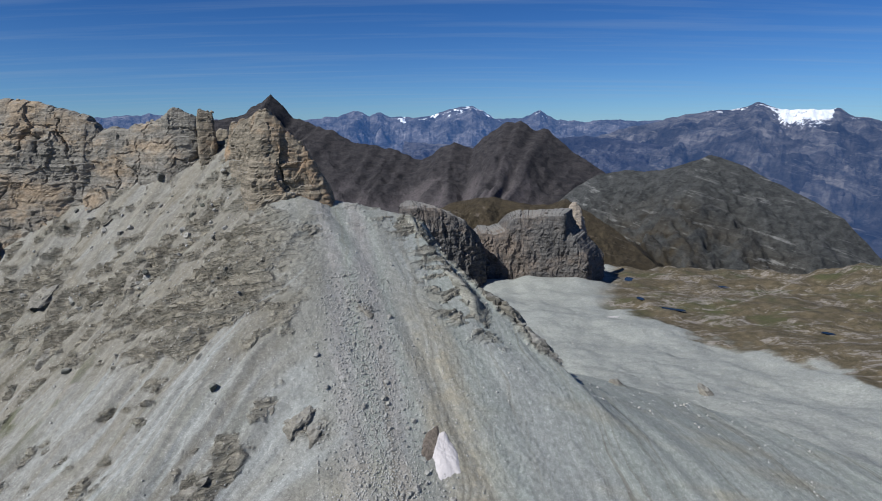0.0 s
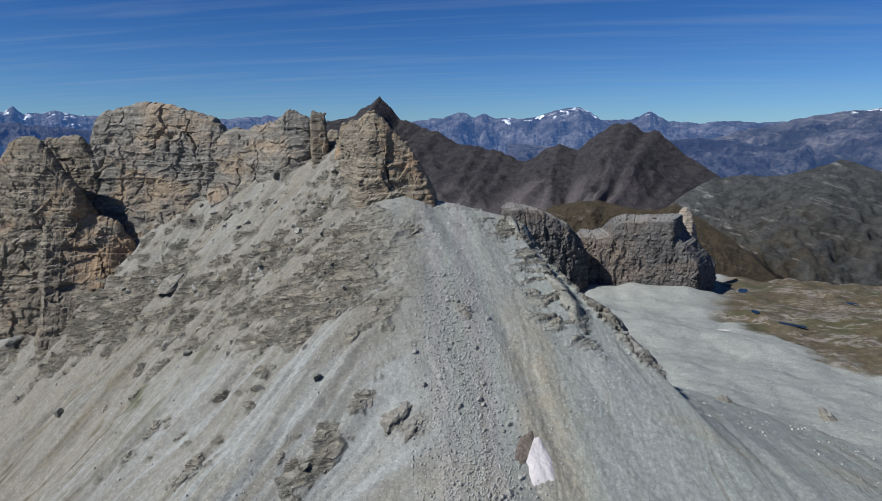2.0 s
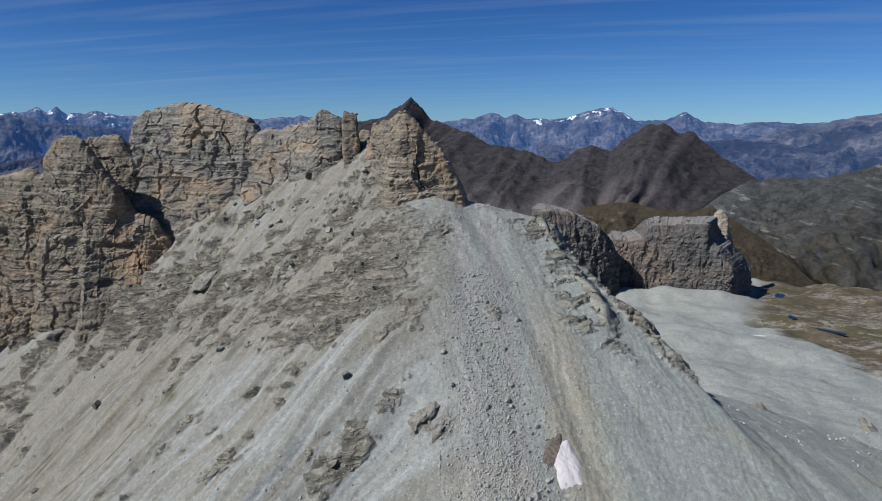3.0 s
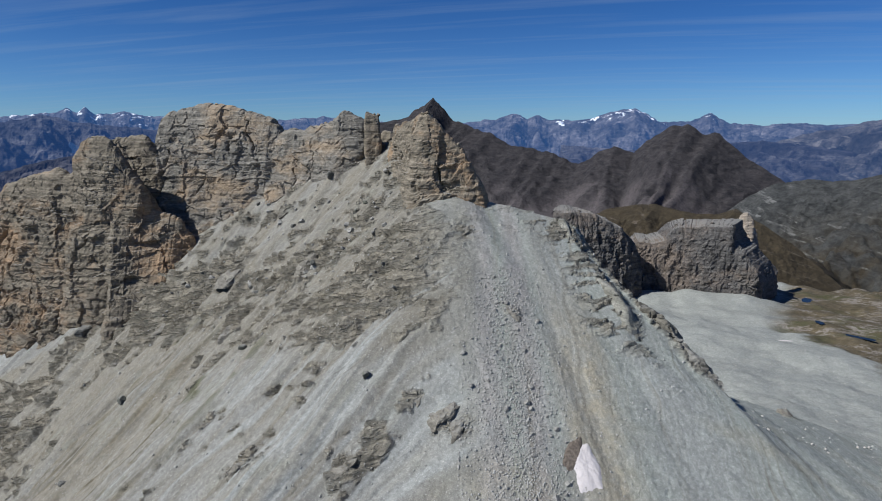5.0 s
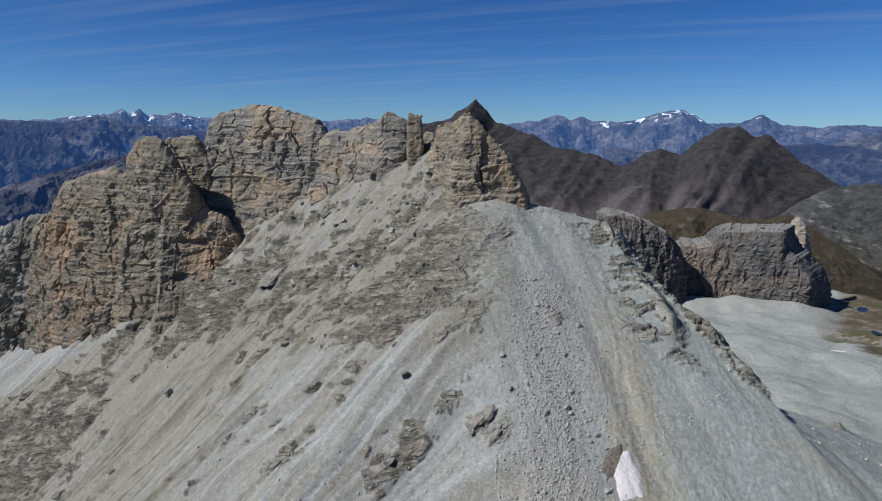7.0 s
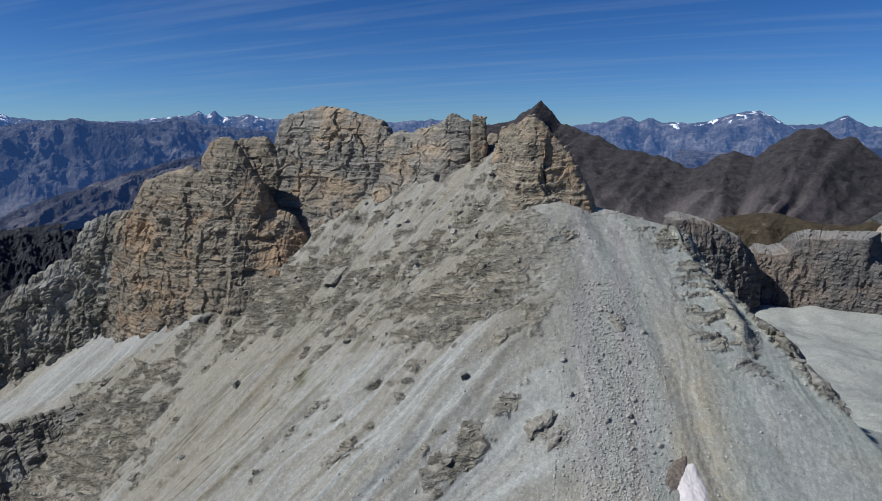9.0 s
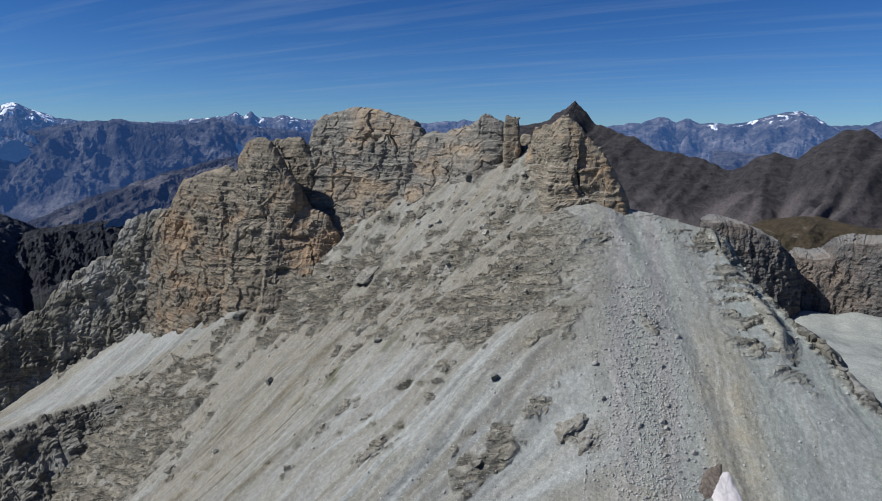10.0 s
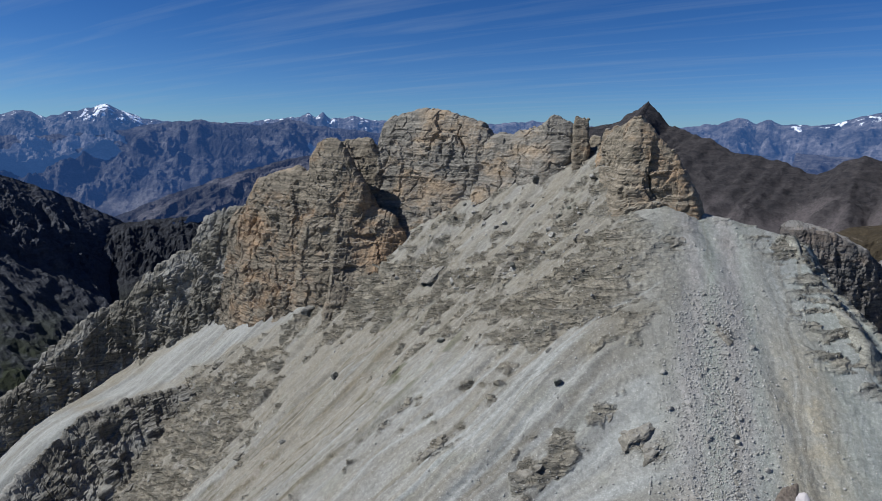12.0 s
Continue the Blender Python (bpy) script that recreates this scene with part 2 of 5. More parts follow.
def ground_material():
    n = Nodes("scree_and_rock")
    rock, tan, pale, grass = n.layer("zone")
    green, pink, coarse, ochre = n.layer("tint")
    big = n.noise(0.02, 6, 0.6)
    mid = n.noise(0.12, 6, 0.65)
    fine = n.noise(1.1, 6, 0.7)
    grit = n.noise(4.2, 4, 0.75)
    pebbles = n.put("ShaderNodeTexVoronoi", Vector=n.where, Scale=1.5)
    c = n.blend(n.span(big, 0.35, 0.65), (0.208, 0.205, 0.193), (0.255, 0.257, 0.246))
    c = n.blend(n.math("MULTIPLY", pale, n.span(mid, 0.2, 0.7, 0.6, 1.0)), c, (0.318, 0.330, 0.322))
    c = n.blend(n.math("MULTIPLY", tan, n.span(mid, 0.25, 0.75, 0.62, 1.0)), c, (0.204, 0.186, 0.152))
    c = n.blend(n.math("MULTIPLY", green, n.span(mid, 0.3, 0.7, 0.4, 0.9)), c, (0.262, 0.288, 0.255))
    c = n.blend(n.math("MULTIPLY", pink, n.span(mid, 0.3, 0.7, 0.4, 0.9)), c, (0.292, 0.27, 0.26))
    c = n.blend(n.math("MULTIPLY", ochre, n.span(mid, 0.3, 0.7, 0.3, 0.9)), c, (0.335, 0.28, 0.19))
    # debris sorted into streaks that run down the two faces
    for (cx, cy), (sx, sy), share in (((-0.87, 0.5), (-0.5, -0.87), n.span(coarse, 0.4, 0.1)), ((0.97, 0.25), (0.25, -0.97), n.span(coarse, 0.6, 0.9))):
        flow = n.fall((cx, cy), (sx, sy), 0.02)
        broad = n.put("ShaderNodeTexNoise", Vector=flow, Scale=0.16, Detail=7, Roughness=0.72, Distortion=0.5).outputs["Fac"]
        thin = n.put("ShaderNodeTexNoise", Vector=n.fall((cx, cy), (sx, sy), 0.035), Scale=0.62, Detail=5, Roughness=0.7, Distortion=0.4).outputs["Fac"]
        loose = n.math("MULTIPLY", n.math("MULTIPLY", share, n.math("SUBTRACT", 1.0, n.math("MULTIPLY", rock, 0.6))), n.math("SUBTRACT", 1.0, grass))
        c = n.blend(n.math("MULTIPLY", loose, n.span(broad, 0.54, 0.72, 0.0, 0.28)), c, (0.34, 0.343, 0.33))
        c = n.blend(n.math("MULTIPLY", loose, n.span(broad, 0.48, 0.34, 0.0, 0.6)), c, (0.172, 0.154, 0.122))
        k = n.span(thin, 0.32, 0.68, 0.9, 1.1)
        c = n.blend(loose, c, n.blend(1.0, c, n.put("ShaderNodeCombineColor", Red=k, Green=k, Blue=k).outputs[0], "MULTIPLY"))
    # thin beds: height along a gently dipping axis, waved a little, so that each bed shows as a ledge
    dip = n.put("ShaderNodeVectorMath", operation="DOT_PRODUCT", Vector=n.where)
    dip.inputs[1].default_value = (-0.16, 0.09, 1.0)
    level = n.math("ADD", dip.outputs["Value"], n.math("MULTIPLY", n.noise(0.09, 4, 0.6), 5.0))
    flat = n.put("ShaderNodeVectorMath", operation="MULTIPLY", Vector=n.where)
    flat.inputs[1].default_value = (1, 1, 0)
    def beds(per_metre, along, detail):
        at = n.put("ShaderNodeVectorMath", operation="MULTIPLY_ADD", Vector=flat.outputs[0])
        at.inputs[1].default_value = (along, along, 0)
        n.tree.links.new(n.put("ShaderNodeCombineXYZ", Z=n.math("MULTIPLY", level, per_metre)).outputs[0], at.inputs[2])
        return n.put("ShaderNodeTexNoise", Vector=at.outputs[0], Scale=1.0, Detail=detail, Roughness=0.6).outputs["Fac"]
    thick, thin = beds(0.42, 0.06, 3), beds(1.1, 0.13, 3)
    layers = n.math("ADD", n.math("MULTIPLY", n.span(thick, 0.44, 0.56), 0.65), n.math("MULTIPLY", n.span(thin, 0.42, 0.58), 0.35))
    rocky = n.blend(layers, (0.098, 0.088, 0.07), (0.285, 0.256, 0.205))
    rocky = n.blend(n.span(n.noise(0.06, 5, 0.6), 0.5, 0.62, 0.0, 0.5), rocky, (0.165, 0.162, 0.147))
    c = n.blend(n.math("MULTIPLY", rock, 0.78), c, rocky)
    # dry turf with bare limestone slabs, split by joints
    turf = n.blend(n.span(mid, 0.35, 0.65), (0.068, 0.056, 0.034), (0.125, 0.1, 0.064))
    turf = n.blend(n.span(n.noise(0.016, 5, 0.6), 0.50, 0.66), turf, (0.066, 0.068, 0.032))
    slab = n.math("MULTIPLY", n.span(n.noise(0.02, 7, 0.75, stretch=(1, 1.8, 1), warp=0.8), 0.5, 0.56), n.span(n.noise(0.16, 5, 0.7, stretch=(1, 1.5, 1), warp=0.5), 0.42, 0.55))
    turf = n.blend(n.math("MULTIPLY", slab, 0.85), turf, n.blend(n.span(mid, 0.3, 0.7), (0.20, 0.172, 0.15), (0.29, 0.265, 0.24)))
    c = n.blend(grass, c, turf)
    # mottling: finer and coarser debris
    mott = n.span(n.noise(0.35, 7, 0.75, warp=0.3), 0.28, 0.72, 0.93, 1.07)
    c = n.blend(1.0, c, n.put("ShaderNodeCombineColor", Red=mott, Green=mott, Blue=mott).outputs[0], "MULTIPLY")
    chips = n.put("ShaderNodeTexVoronoi", Vector=n.where, Scale=1.0)
    bit = n.math("MULTIPLY", n.span(chips.outputs["Distance"], 0.30, 0.18), n.span(n.put("ShaderNodeSeparateColor", Color=chips.outputs["Color"]).outputs[0], 0.78, 0.84))
    c = n.blend(n.math("MULTIPLY", bit, n.math("SUBTRACT", 0.7, grass)), c, (0.42, 0.41, 0.39))
    speck = n.span(pebbles.outputs["Distance"], 0.05, 0.45, 1.12, 0.88)
    c = n.blend(1.0, c, n.put("ShaderNodeCombineColor", Red=speck, Green=speck, Blue=speck).outputs[0], "MULTIPLY")
    lump = n.put("ShaderNodeTexVoronoi", Vector=n.where, Scale=0.8).outputs["Color"]
    g = n.math("MULTIPLY", n.math("MULTIPLY", n.span(grit, 0.28, 0.72, 0.72, 1.3), n.span(fine, 0.3, 0.7, 0.88, 1.12)), n.span(n.put("ShaderNodeSeparateColor", Color=lump).outputs[1], 0.0, 1.0, 0.9, 1.1))
    c = n.blend(1.0, c, n.put("ShaderNodeCombineColor", Red=g, Green=g, Blue=g).outputs[0], "MULTIPLY")
    strata = n.math("MULTIPLY", layers, rock)
    return n.finish(c, 0.95, [(strata, 1.6, 1.0), (fine, 0.5, 0.35), (grit, 0.35, 0.7)])


def cliff_material(name, dark, light, stain, amount, scale=1.0, bedding=1.0, streaks=0.6):
    n = Nodes(name)
    beds = n.noise(0.35 * scale, 7, 0.68, stretch=(0.12, 0.12, 1.7), warp=0.5)
    blotch = n.noise(0.026 * scale, 7, 0.7, stretch=(1, 1, 1.5), warp=0.3)
    fine = n.noise(1.3 * scale, 6, 0.72, stretch=(1, 1, 1.6))
    runs = n.noise(0.22 * scale, 5, 0.65, stretch=(1.4, 1.4, 0.12))
    c = n.blend(n.span(beds, 0.3, 0.7), dark, light)
    c = n.blend(n.math("MULTIPLY", n.span(blotch, 0.45, 0.66), amount), c, stain)
    c = n.blend(n.span(runs, 0.62 - 0.1 * streaks, 0.82 - 0.1 * streaks, 0.0, streaks), c, tuple(0.55 * v for v in dark))
    g = n.math("MULTIPLY", n.span(fine, 0.25, 0.75, 0.66, 1.34), n.span(n.noise(0.42 * scale, 6, 0.75, stretch=(1, 1, 2.2), warp=0.5), 0.3, 0.7, 0.72, 1.25))
    c = n.blend(1.0, c, n.put("ShaderNodeCombineColor", Red=g, Green=g, Blue=g).outputs[0], "MULTIPLY")
    up = n.put("ShaderNodeSeparateXYZ", Vector=n.tree.nodes["Geometry"].outputs["True Normal"]).outputs[2]
    c = n.blend(n.span(up, 0.84, 0.98, 0.0, 0.6), c, (0.25, 0.243, 0.228))
    thin = n.noise(0.9 * scale, 6, 0.7, stretch=(0.12, 0.12, 1.9), warp=0.3)
    return n.finish(c, 0.93, [(beds, 0.9 / scale, 0.5 * bedding), (thin, 0.4 / scale, 0.45 * bedding), (fine, 0.5 / scale, 0.6)])


def range_material(name, dark, light, scale=1.0, haze_glow=None, meadow=None, gravel=None, slabs=None):
    """Far mountains: rock, scree tongues, snow; the haze over a range on the horizon is put in as blue emission."""
    n = Nodes(name)
    snow, scree, turf, _ = n.layer("zone")
    big = n.noise(0.006 * scale, 7, 0.65, warp=0.3)
    beds = n.noise(0.03 * scale, 7, 0.72, stretch=(0.6, 0.6, 1.3), warp=0.5)
    fine = n.noise(0.06 * scale, 6, 0.75)
    c = n.blend(n.span(beds, 0.3, 0.7), dark, light)
    c = n.blend(n.math("MULTIPLY", scree, n.span(fine, 0.3, 0.6, 0.5, 1.0)), c, gravel or tuple(min(0.5, 1.4 * v) for v in light))
    if haze_glow:
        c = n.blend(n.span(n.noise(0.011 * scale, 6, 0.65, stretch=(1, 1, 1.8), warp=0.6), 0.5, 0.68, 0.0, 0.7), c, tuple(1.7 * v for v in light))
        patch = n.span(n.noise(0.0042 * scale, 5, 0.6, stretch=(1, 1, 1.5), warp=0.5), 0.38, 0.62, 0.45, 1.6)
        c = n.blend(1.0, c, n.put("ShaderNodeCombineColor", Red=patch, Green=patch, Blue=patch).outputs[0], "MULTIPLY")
    if meadow:
        c = n.blend(n.math("MULTIPLY", turf, n.span(big, 0.35, 0.6)), c, meadow)
    if slabs:
        dipping = n.put("ShaderNodeMapping", Vector=n.where, Rotation=(0, -0.3, 0)).outputs[0]
        bare = n.put("ShaderNodeTexNoise", Vector=n.put("ShaderNodeMapping", Vector=dipping, Scale=(0.3, 0.3, 2.6)).outputs[0], Scale=0.011 * scale, Detail=7, Roughness=0.72, Distortion=0.4).outputs["Fac"]
        c = n.blend(n.math("MULTIPLY", n.span(bare, 0.55, 0.64, 0.0, 0.75), n.span(big, 0.38, 0.6)), c, slabs)
    g = n.span(fine, 0.2, 0.8, 0.7, 1.3)
    c = n.blend(1.0, c, n.put("ShaderNodeCombineColor", Red=g, Green=g, Blue=g).outputs[0], "MULTIPLY")
    c = n.blend(n.span(n.math("ADD", snow, n.math("ADD", n.math("MULTIPLY", fine, 1.3), n.math("MULTIPLY", beds, 0.7))), 1.32, 1.5), c, (0.8, 0.82, 0.86))
    # haze in front of the rock, put in as an even blue glow
    if haze_glow:
        n.bsdf.inputs["Emission Color"].default_value = (*haze_glow, 1)
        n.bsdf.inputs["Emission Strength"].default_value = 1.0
    return n.finish(c, 0.95, [(beds, 24 / scale, 0.6), (fine, 16 / scale, 0.8)])


M_GROUND = ground_material()
M_BUTTE = cliff_material("ochre_limestone", (0.105, 0.098, 0.087), (0.25, 0.232, 0.203), (0.33, 0.24, 0.155), 0.7)
M_TOWER = cliff_material("brown_limestone", (0.092, 0.08, 0.063), (0.25, 0.216, 0.17), (0.30, 0.20, 0.122), 0.8)
M_RIDGE = cliff_material("grey_schist", (0.064, 0.06, 0.05), (0.178, 0.165, 0.138), (0.30, 0.295, 0.275), 0.65, 1.0, 0.3)
M_RIB = cliff_material("grey_green_rib_rock", (0.13, 0.127, 0.108), (0.262, 0.256, 0.226), (0.215, 0.21, 0.185), 0.5)
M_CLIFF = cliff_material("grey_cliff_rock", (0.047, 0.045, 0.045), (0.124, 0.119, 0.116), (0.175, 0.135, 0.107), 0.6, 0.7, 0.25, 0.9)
M_DARKROCK = cliff_material("dark_block_rock", (0.07, 0.07, 0.065), (0.15, 0.148, 0.14), (0.10, 0.11, 0.08), 0.6, 2.0)
M_BLOCK = cliff_material("grey_block_rock", (0.17, 0.165, 0.155), (0.34, 0.33, 0.31), (0.26, 0.25, 0.22), 0.5, 2.0)

# ---- the mountain: one sheet of ground to the horizon ----
KNOB_SPOTS = []      # plan places and widths of the rock knobs, filled in below
FOOT = np.array([-75.0, 280.0, -36.0])       # foot of the spire
EDGE_Y = (150, 236, 242, 260, 275, 287, 302, 335)      # rim where the scree face breaks off to the basin
EDGE_X = (60, 16, 11.4, 9.1, -1.9, -12.3, -14.2, -44)
SCREE_TOP = np.array([-70.0, 294.0])                     # head of the scree under the spire
SPUR = np.array([17.9, 266.4])                          # head of the rock spur that closes the apron


def soft_min(values, k):
    v = np.stack(values)
    low = v.min(0)
    return low - k * np.log(np.exp(-(v - low) / k).sum(0))


def soft_max(a, b, k):
    return -soft_min([-a, -b], k)


CREST_AZ = (-60, 2.7, 10, 16.2, 17.2, 19, 22, 33, 38, 42, 50, 55, 60, 68, 80)
CREST_R = (306, 302, 302, 304, 338, 366, 386, 430, 452, 446, 515, 565, 598, 625, 640)


def faces(x, y):
    r = np.hypot(x, y) + 1e-6
    crest = np.interp(np.degrees(np.arctan2(-x, y)), CREST_AZ, CREST_R)
    beyond = np.maximum(0, r - crest)
    x, y = x * np.minimum(1, crest / r), y * np.minimum(1, crest / r)
    dx, dy = x - FOOT[0], y - FOOT[1]
    left = FOOT[2] - 0.80 * (-0.5 * dx - 0.87 * dy)
    left = soft_max(left, -25 - 0.78 * np.hypot(x - SCREE_TOP[0], 0.8 * (y - SCREE_TOP[1])), 3.0)      # scree banked against the spire
    bx, by = around(68.5, 560.0)
    left = left + 26 * np.exp(-((x - bx) / 75) ** 2 - ((y - by) / 50) ** 2)     # bank of scree below the ridge
    scree = FOOT[2] - 0.545 * (0.5 * dx - 0.866 * dy)
    scree = soft_max(scree, -28 - 0.74 * np.hypot(x - SCREE_TOP[0], 0.8 * (y - SCREE_TOP[1])), 3.0)
    # right of the rim the rock drops to an apron of scree, which ends behind at a spur and runs out in the basin
    rim = scree - 1.5 * np.maximum(0, x - np.interp(y, EDGE_Y, EDGE_X))
    behind = 0.764 * (x - SPUR[0]) + 0.647 * (y - SPUR[1])
    apron = -79 - 0.4 * (x - 11.4) + 0.3 * (y - 241.7) - 1.3 * np.maximum(0, behind) - 0.9 * np.maximum(0, np.hypot(x, y) - 312)
    out = np.hypot(x - 20, y - 225)
    apron = soft_max(apron, -82 - 40 * (1 - np.exp(-out / 70)) - 0.16 * out, 3.0)
    flank = soft_max(rim, apron, 2.0)
    # the back of the mountain drops away behind the crest
    drop = 0.9 * beyond
    return left - drop, scree - drop, flank - drop


def basin(x, y):
    r = np.hypot(x, y)
    p = xyz(x, y)
    z = -161 + 8 * fbm(p / 130, 3, 5) + 2.2 * fbm(p / 34, 4, 6) + 0.5 * ridged(xyz(x / 60, y / 28), 3, 11)
    # fans of scree below the far cliffs
    for fa, fr, top in ((-4.2, 676, -154), (-7.6, 682, -150), (-9.6, 684, -152), (-11.6, 686, -150), (-13.6, 694, -156)):
        fx, fy = around(fa, fr)
        z = soft_max(z, top + 4 - (0.42 + 0.08 * vnoise(p / 16, 13)) * np.sqrt((x - fx) ** 2 + (y - fy) ** 2 + 64), 3.0)
    # rolling plateau beyond, then the drop into the valley
    z = z - 0.10 * np.maximum(0, r - 520) + 45 * step(330, 620, x) * step(500, 900, r) + 6 * ridged(p / 60, 4, 8) * step(430, 600, x + 0.35 * y)
    z = z - 620 * step(880, 1500, r + 60 * vnoise(p / 150, 9))
    z = z - 470 * step(20, -300, x + 0.12 * np.minimum(y, 600))
    return np.maximum(z, -655 + 12 * fbm(p / 300, 2, 10))


def ground_height(x, y):
    return soft_max(soft_min(faces(x, y), 3.0), basin(x, y), 7.0)


def inside(x, y, rim):
    """How far, in metres, the places lie inside a closed outline (negative outside)."""
    px, py = np.array(rim).T
    near = np.full(np.shape(x), 1e9)
    odd = np.zeros(np.shape(x), bool)
    for ax, ay, bx, by in zip(px, py, np.roll(px, -1), np.roll(py, -1)):
        t = np.clip(((x - ax) * (bx - ax) + (y - ay) * (by - ay)) / ((bx - ax) ** 2 + (by - ay) ** 2), 0, 1)
        near = np.minimum(near, np.hypot(x - ax - t * (bx - ax), y - ay - t * (by - ay)))
        odd ^= ((ay > y) != (by > y)) & (x < (bx - ax) * (y - ay) / (by - ay + 1e-9) + ax)
    return np.where(odd, near, -near)


def smooth_ground_along(az, el):
    r = np.geomspace(60, 1300, 900)
    x, y = around(az, r)
    k = int(np.argmax(ground_height(x, y) > r * math.tan(radians(el))))
    return x[k], y[k]


# outline of the white fan under the brown buttress: azimuth, elevation angle
FAN_RIM = [smooth_ground_along(a, e) for a, e in ((45.2, -15.6), (48.5, -14.6), (52.5, -15.6), (57.0, -18.2), (61.0, -20.2), (65.2, -21.6), (60.5, -21.6), (57.5, -20.6), (54.0, -19.4), (50.5, -18.0), (47.5, -16.9))]


# outline of the brown rocky spur below the fan
CRAG_RIM = [smooth_ground_along(a, e) for a, e in ((46.5, -17.8), (51.0, -19.6), (58.0, -22.0), (66.0, -23.2), (67.0, -30.0), (60.0, -32.0), (55.0, -29.0), (50.0, -24.0))]


def ground_shape(x, y):
    """Places, and the two sets of surface masks, at flat arrays x, y."""
    left, scree, flank = faces(x, y)
    low = soft_min([left, scree, flank], 3.0)
    base = basin(x, y)
    z = soft_max(low, base, 7.0)
    r = np.hypot(x, y)
    on_left = 1 / (1 + np.exp(np.clip((left - np.minimum(scree, flank)) / 4, -40, 40)))
    on_mount = step(-4, 10, low - base)
    on_right = (1 - on_left) * on_mount
    on_left = on_left * on_mount
    near = step(1400, 900, r)
    # coordinates down (s) and across (c) the left face
    s = -0.5 * (x - FOOT[0]) - 0.87 * (y - FOOT[1])
    c = -0.87 * (x - FOOT[0]) + 0.5 * (y - FOOT[1])
    wc = c + 10 * vnoise(xyz(c / 55, s / 55), 31) + 3 * vnoise(xyz(c / 14, s / 20), 32)
    gully = fbm(xyz(wc / 30, s / 210), 4, 21, 0.55)
    rills = fbm(xyz(wc / 7, s / 60), 3, 22, 0.6)
    low_s = s - 0.27 * c + 7 * vnoise(xyz(c / 22, 0.5), 24)
    belt = step(4, 24, low_s) * step(86, 50, low_s) * step(-50, -36, c) * step(330, 200, c)
    lower = step(52, 92, low_s)
    crag = step(-8, 8, inside(x, y, CRAG_RIM) + 9 * fbm(xyz(x / 22, y / 22), 4, 36))
    belt = np.maximum(belt, crag)
    lower = lower * (1 - crag)
    patch = fbm(xyz(wc / 34, s / 48, 0.3), 5, 23, 0.62)
    scraps = fbm(xyz(wc / 9, s / 8, 0.7), 4, 26, 0.6)
    chute = step(0.05, 0.45, gully + 0.25 * vnoise(xyz(wc / 12, s / 140), 27))
    # fans of white scree below the cliffs
    fan = step(-3.5, 3.5, inside(x, y, FAN_RIM) + 4 * fbm(xyz(x / 16, y / 16), 3, 28))
    gx, gy = around(68.5, 545.0)
    fan = np.maximum(fan, step(1.15, 0.85, np.hypot((x - gx) / 60, (y - gy) / 34) + 0.15 * vnoise(xyz(x / 14, y / 14), 29)))
    knob = np.zeros_like(x)
    for kx, ky, kw in KNOB_SPOTS:
        knob = np.maximum(knob, np.exp(-((x - kx) ** 2 + (y - ky) ** 2) / (0.62 * kw) ** 2))
    rib = vnoise(xyz(wc / 13, s / 75), 33) + 0.5 * vnoise(xyz(wc / 5.5, s / 40), 34)
    ledges = fbm(xyz(wc / 15, (s - 0.25 * c) / 5.5, 0.2), 4, 35, 0.6)
    trail = step(0.3, 0.75, vnoise(xyz(wc / 4.2, s / 210), 72) + 0.3 * vnoise(xyz(wc / 2, s / 60), 73)) * step(5, 30, s)
    want = 0.32 * patch + 0.45 * scraps + 0.42 * ledges + 0.30 * rib + 0.62 * belt - 0.18 - 0.5 * chute - 0.35 * trail - 0.22 * lower - 2 * fan + 0.9 * knob
    rock_left = step(-0.08, 0.22, want)
    # the scree face
    s2 = 0.5 * (x - FOOT[0]) - 0.866 * (y - FOOT[1])
    c2 = 0.866 * (x - FOOT[0]) + 0.5 * (y - FOOT[1])
    wc2 = c2 + 4 * vnoise(xyz(c2 / 40, s2 / 60), 41)
    trough = fbm(xyz(wc2 / 22, s2 / 300), 3, 42, 0.5)
    fine2 = fbm(xyz(wc2 / 5.0, s2 / 35), 3, 43)
    rim_at = x - np.interp(y, EDGE_Y, EDGE_X)
    upper = step(225, 245, y)
    edge = step(-26, -8, rim_at + 8 * vnoise(xyz(c2 / 14, s2 / 14), 45)) * step(9, 4, rim_at) * upper
    spur = step(-5, 0, 0.764 * (x - SPUR[0]) + 0.647 * (y - SPUR[1]) + 2.5 * vnoise(xyz(x / 8, y / 8), 46)) * step(0, 8, rim_at) * step(46, 38, x) * step(16, 9, 0.764 * (x - SPUR[0]) + 0.647 * (y - SPUR[1]))
    beds2 = fbm(xyz(c2 / 20, s2 / 5), 4, 44, 0.6)
    rock_right = np.maximum(step(0.0, 0.12, 0.9 * knob + beds2 + 0.3 * scraps - 0.24 + 0.42 * edge) * np.clip(edge + 0.3 * step(30, 5, s2) + knob, 0, 1), spur)
    rock = np.clip(on_left * rock_left + on_right * rock_right, 0, 1)
    # relief: ledges of thin beds that dip to the left, broken into blocks
    bed = z + 2.0 * fbm(xyz(x / 40, y / 40), 2, 25) + 0.20 * c + 0.5 * fbm(xyz(x / 6, y / 6), 3, 58)
    up = np.zeros_like(x)
    i = np.flatnonzero((rock > 0.02) & (r < 700))
    xi, yi, zi, bi = x[i], y[i], z[i], bed[i]
    p = xyz(xi, yi, bi)
    id1 = facets(p / np.array([13.0, 11.0, 5.0]), 3, 0.7)
    id2 = facets(p / np.array([5.0, 4.4, 2.2]), 4, 0.8)
    lip = 0.0
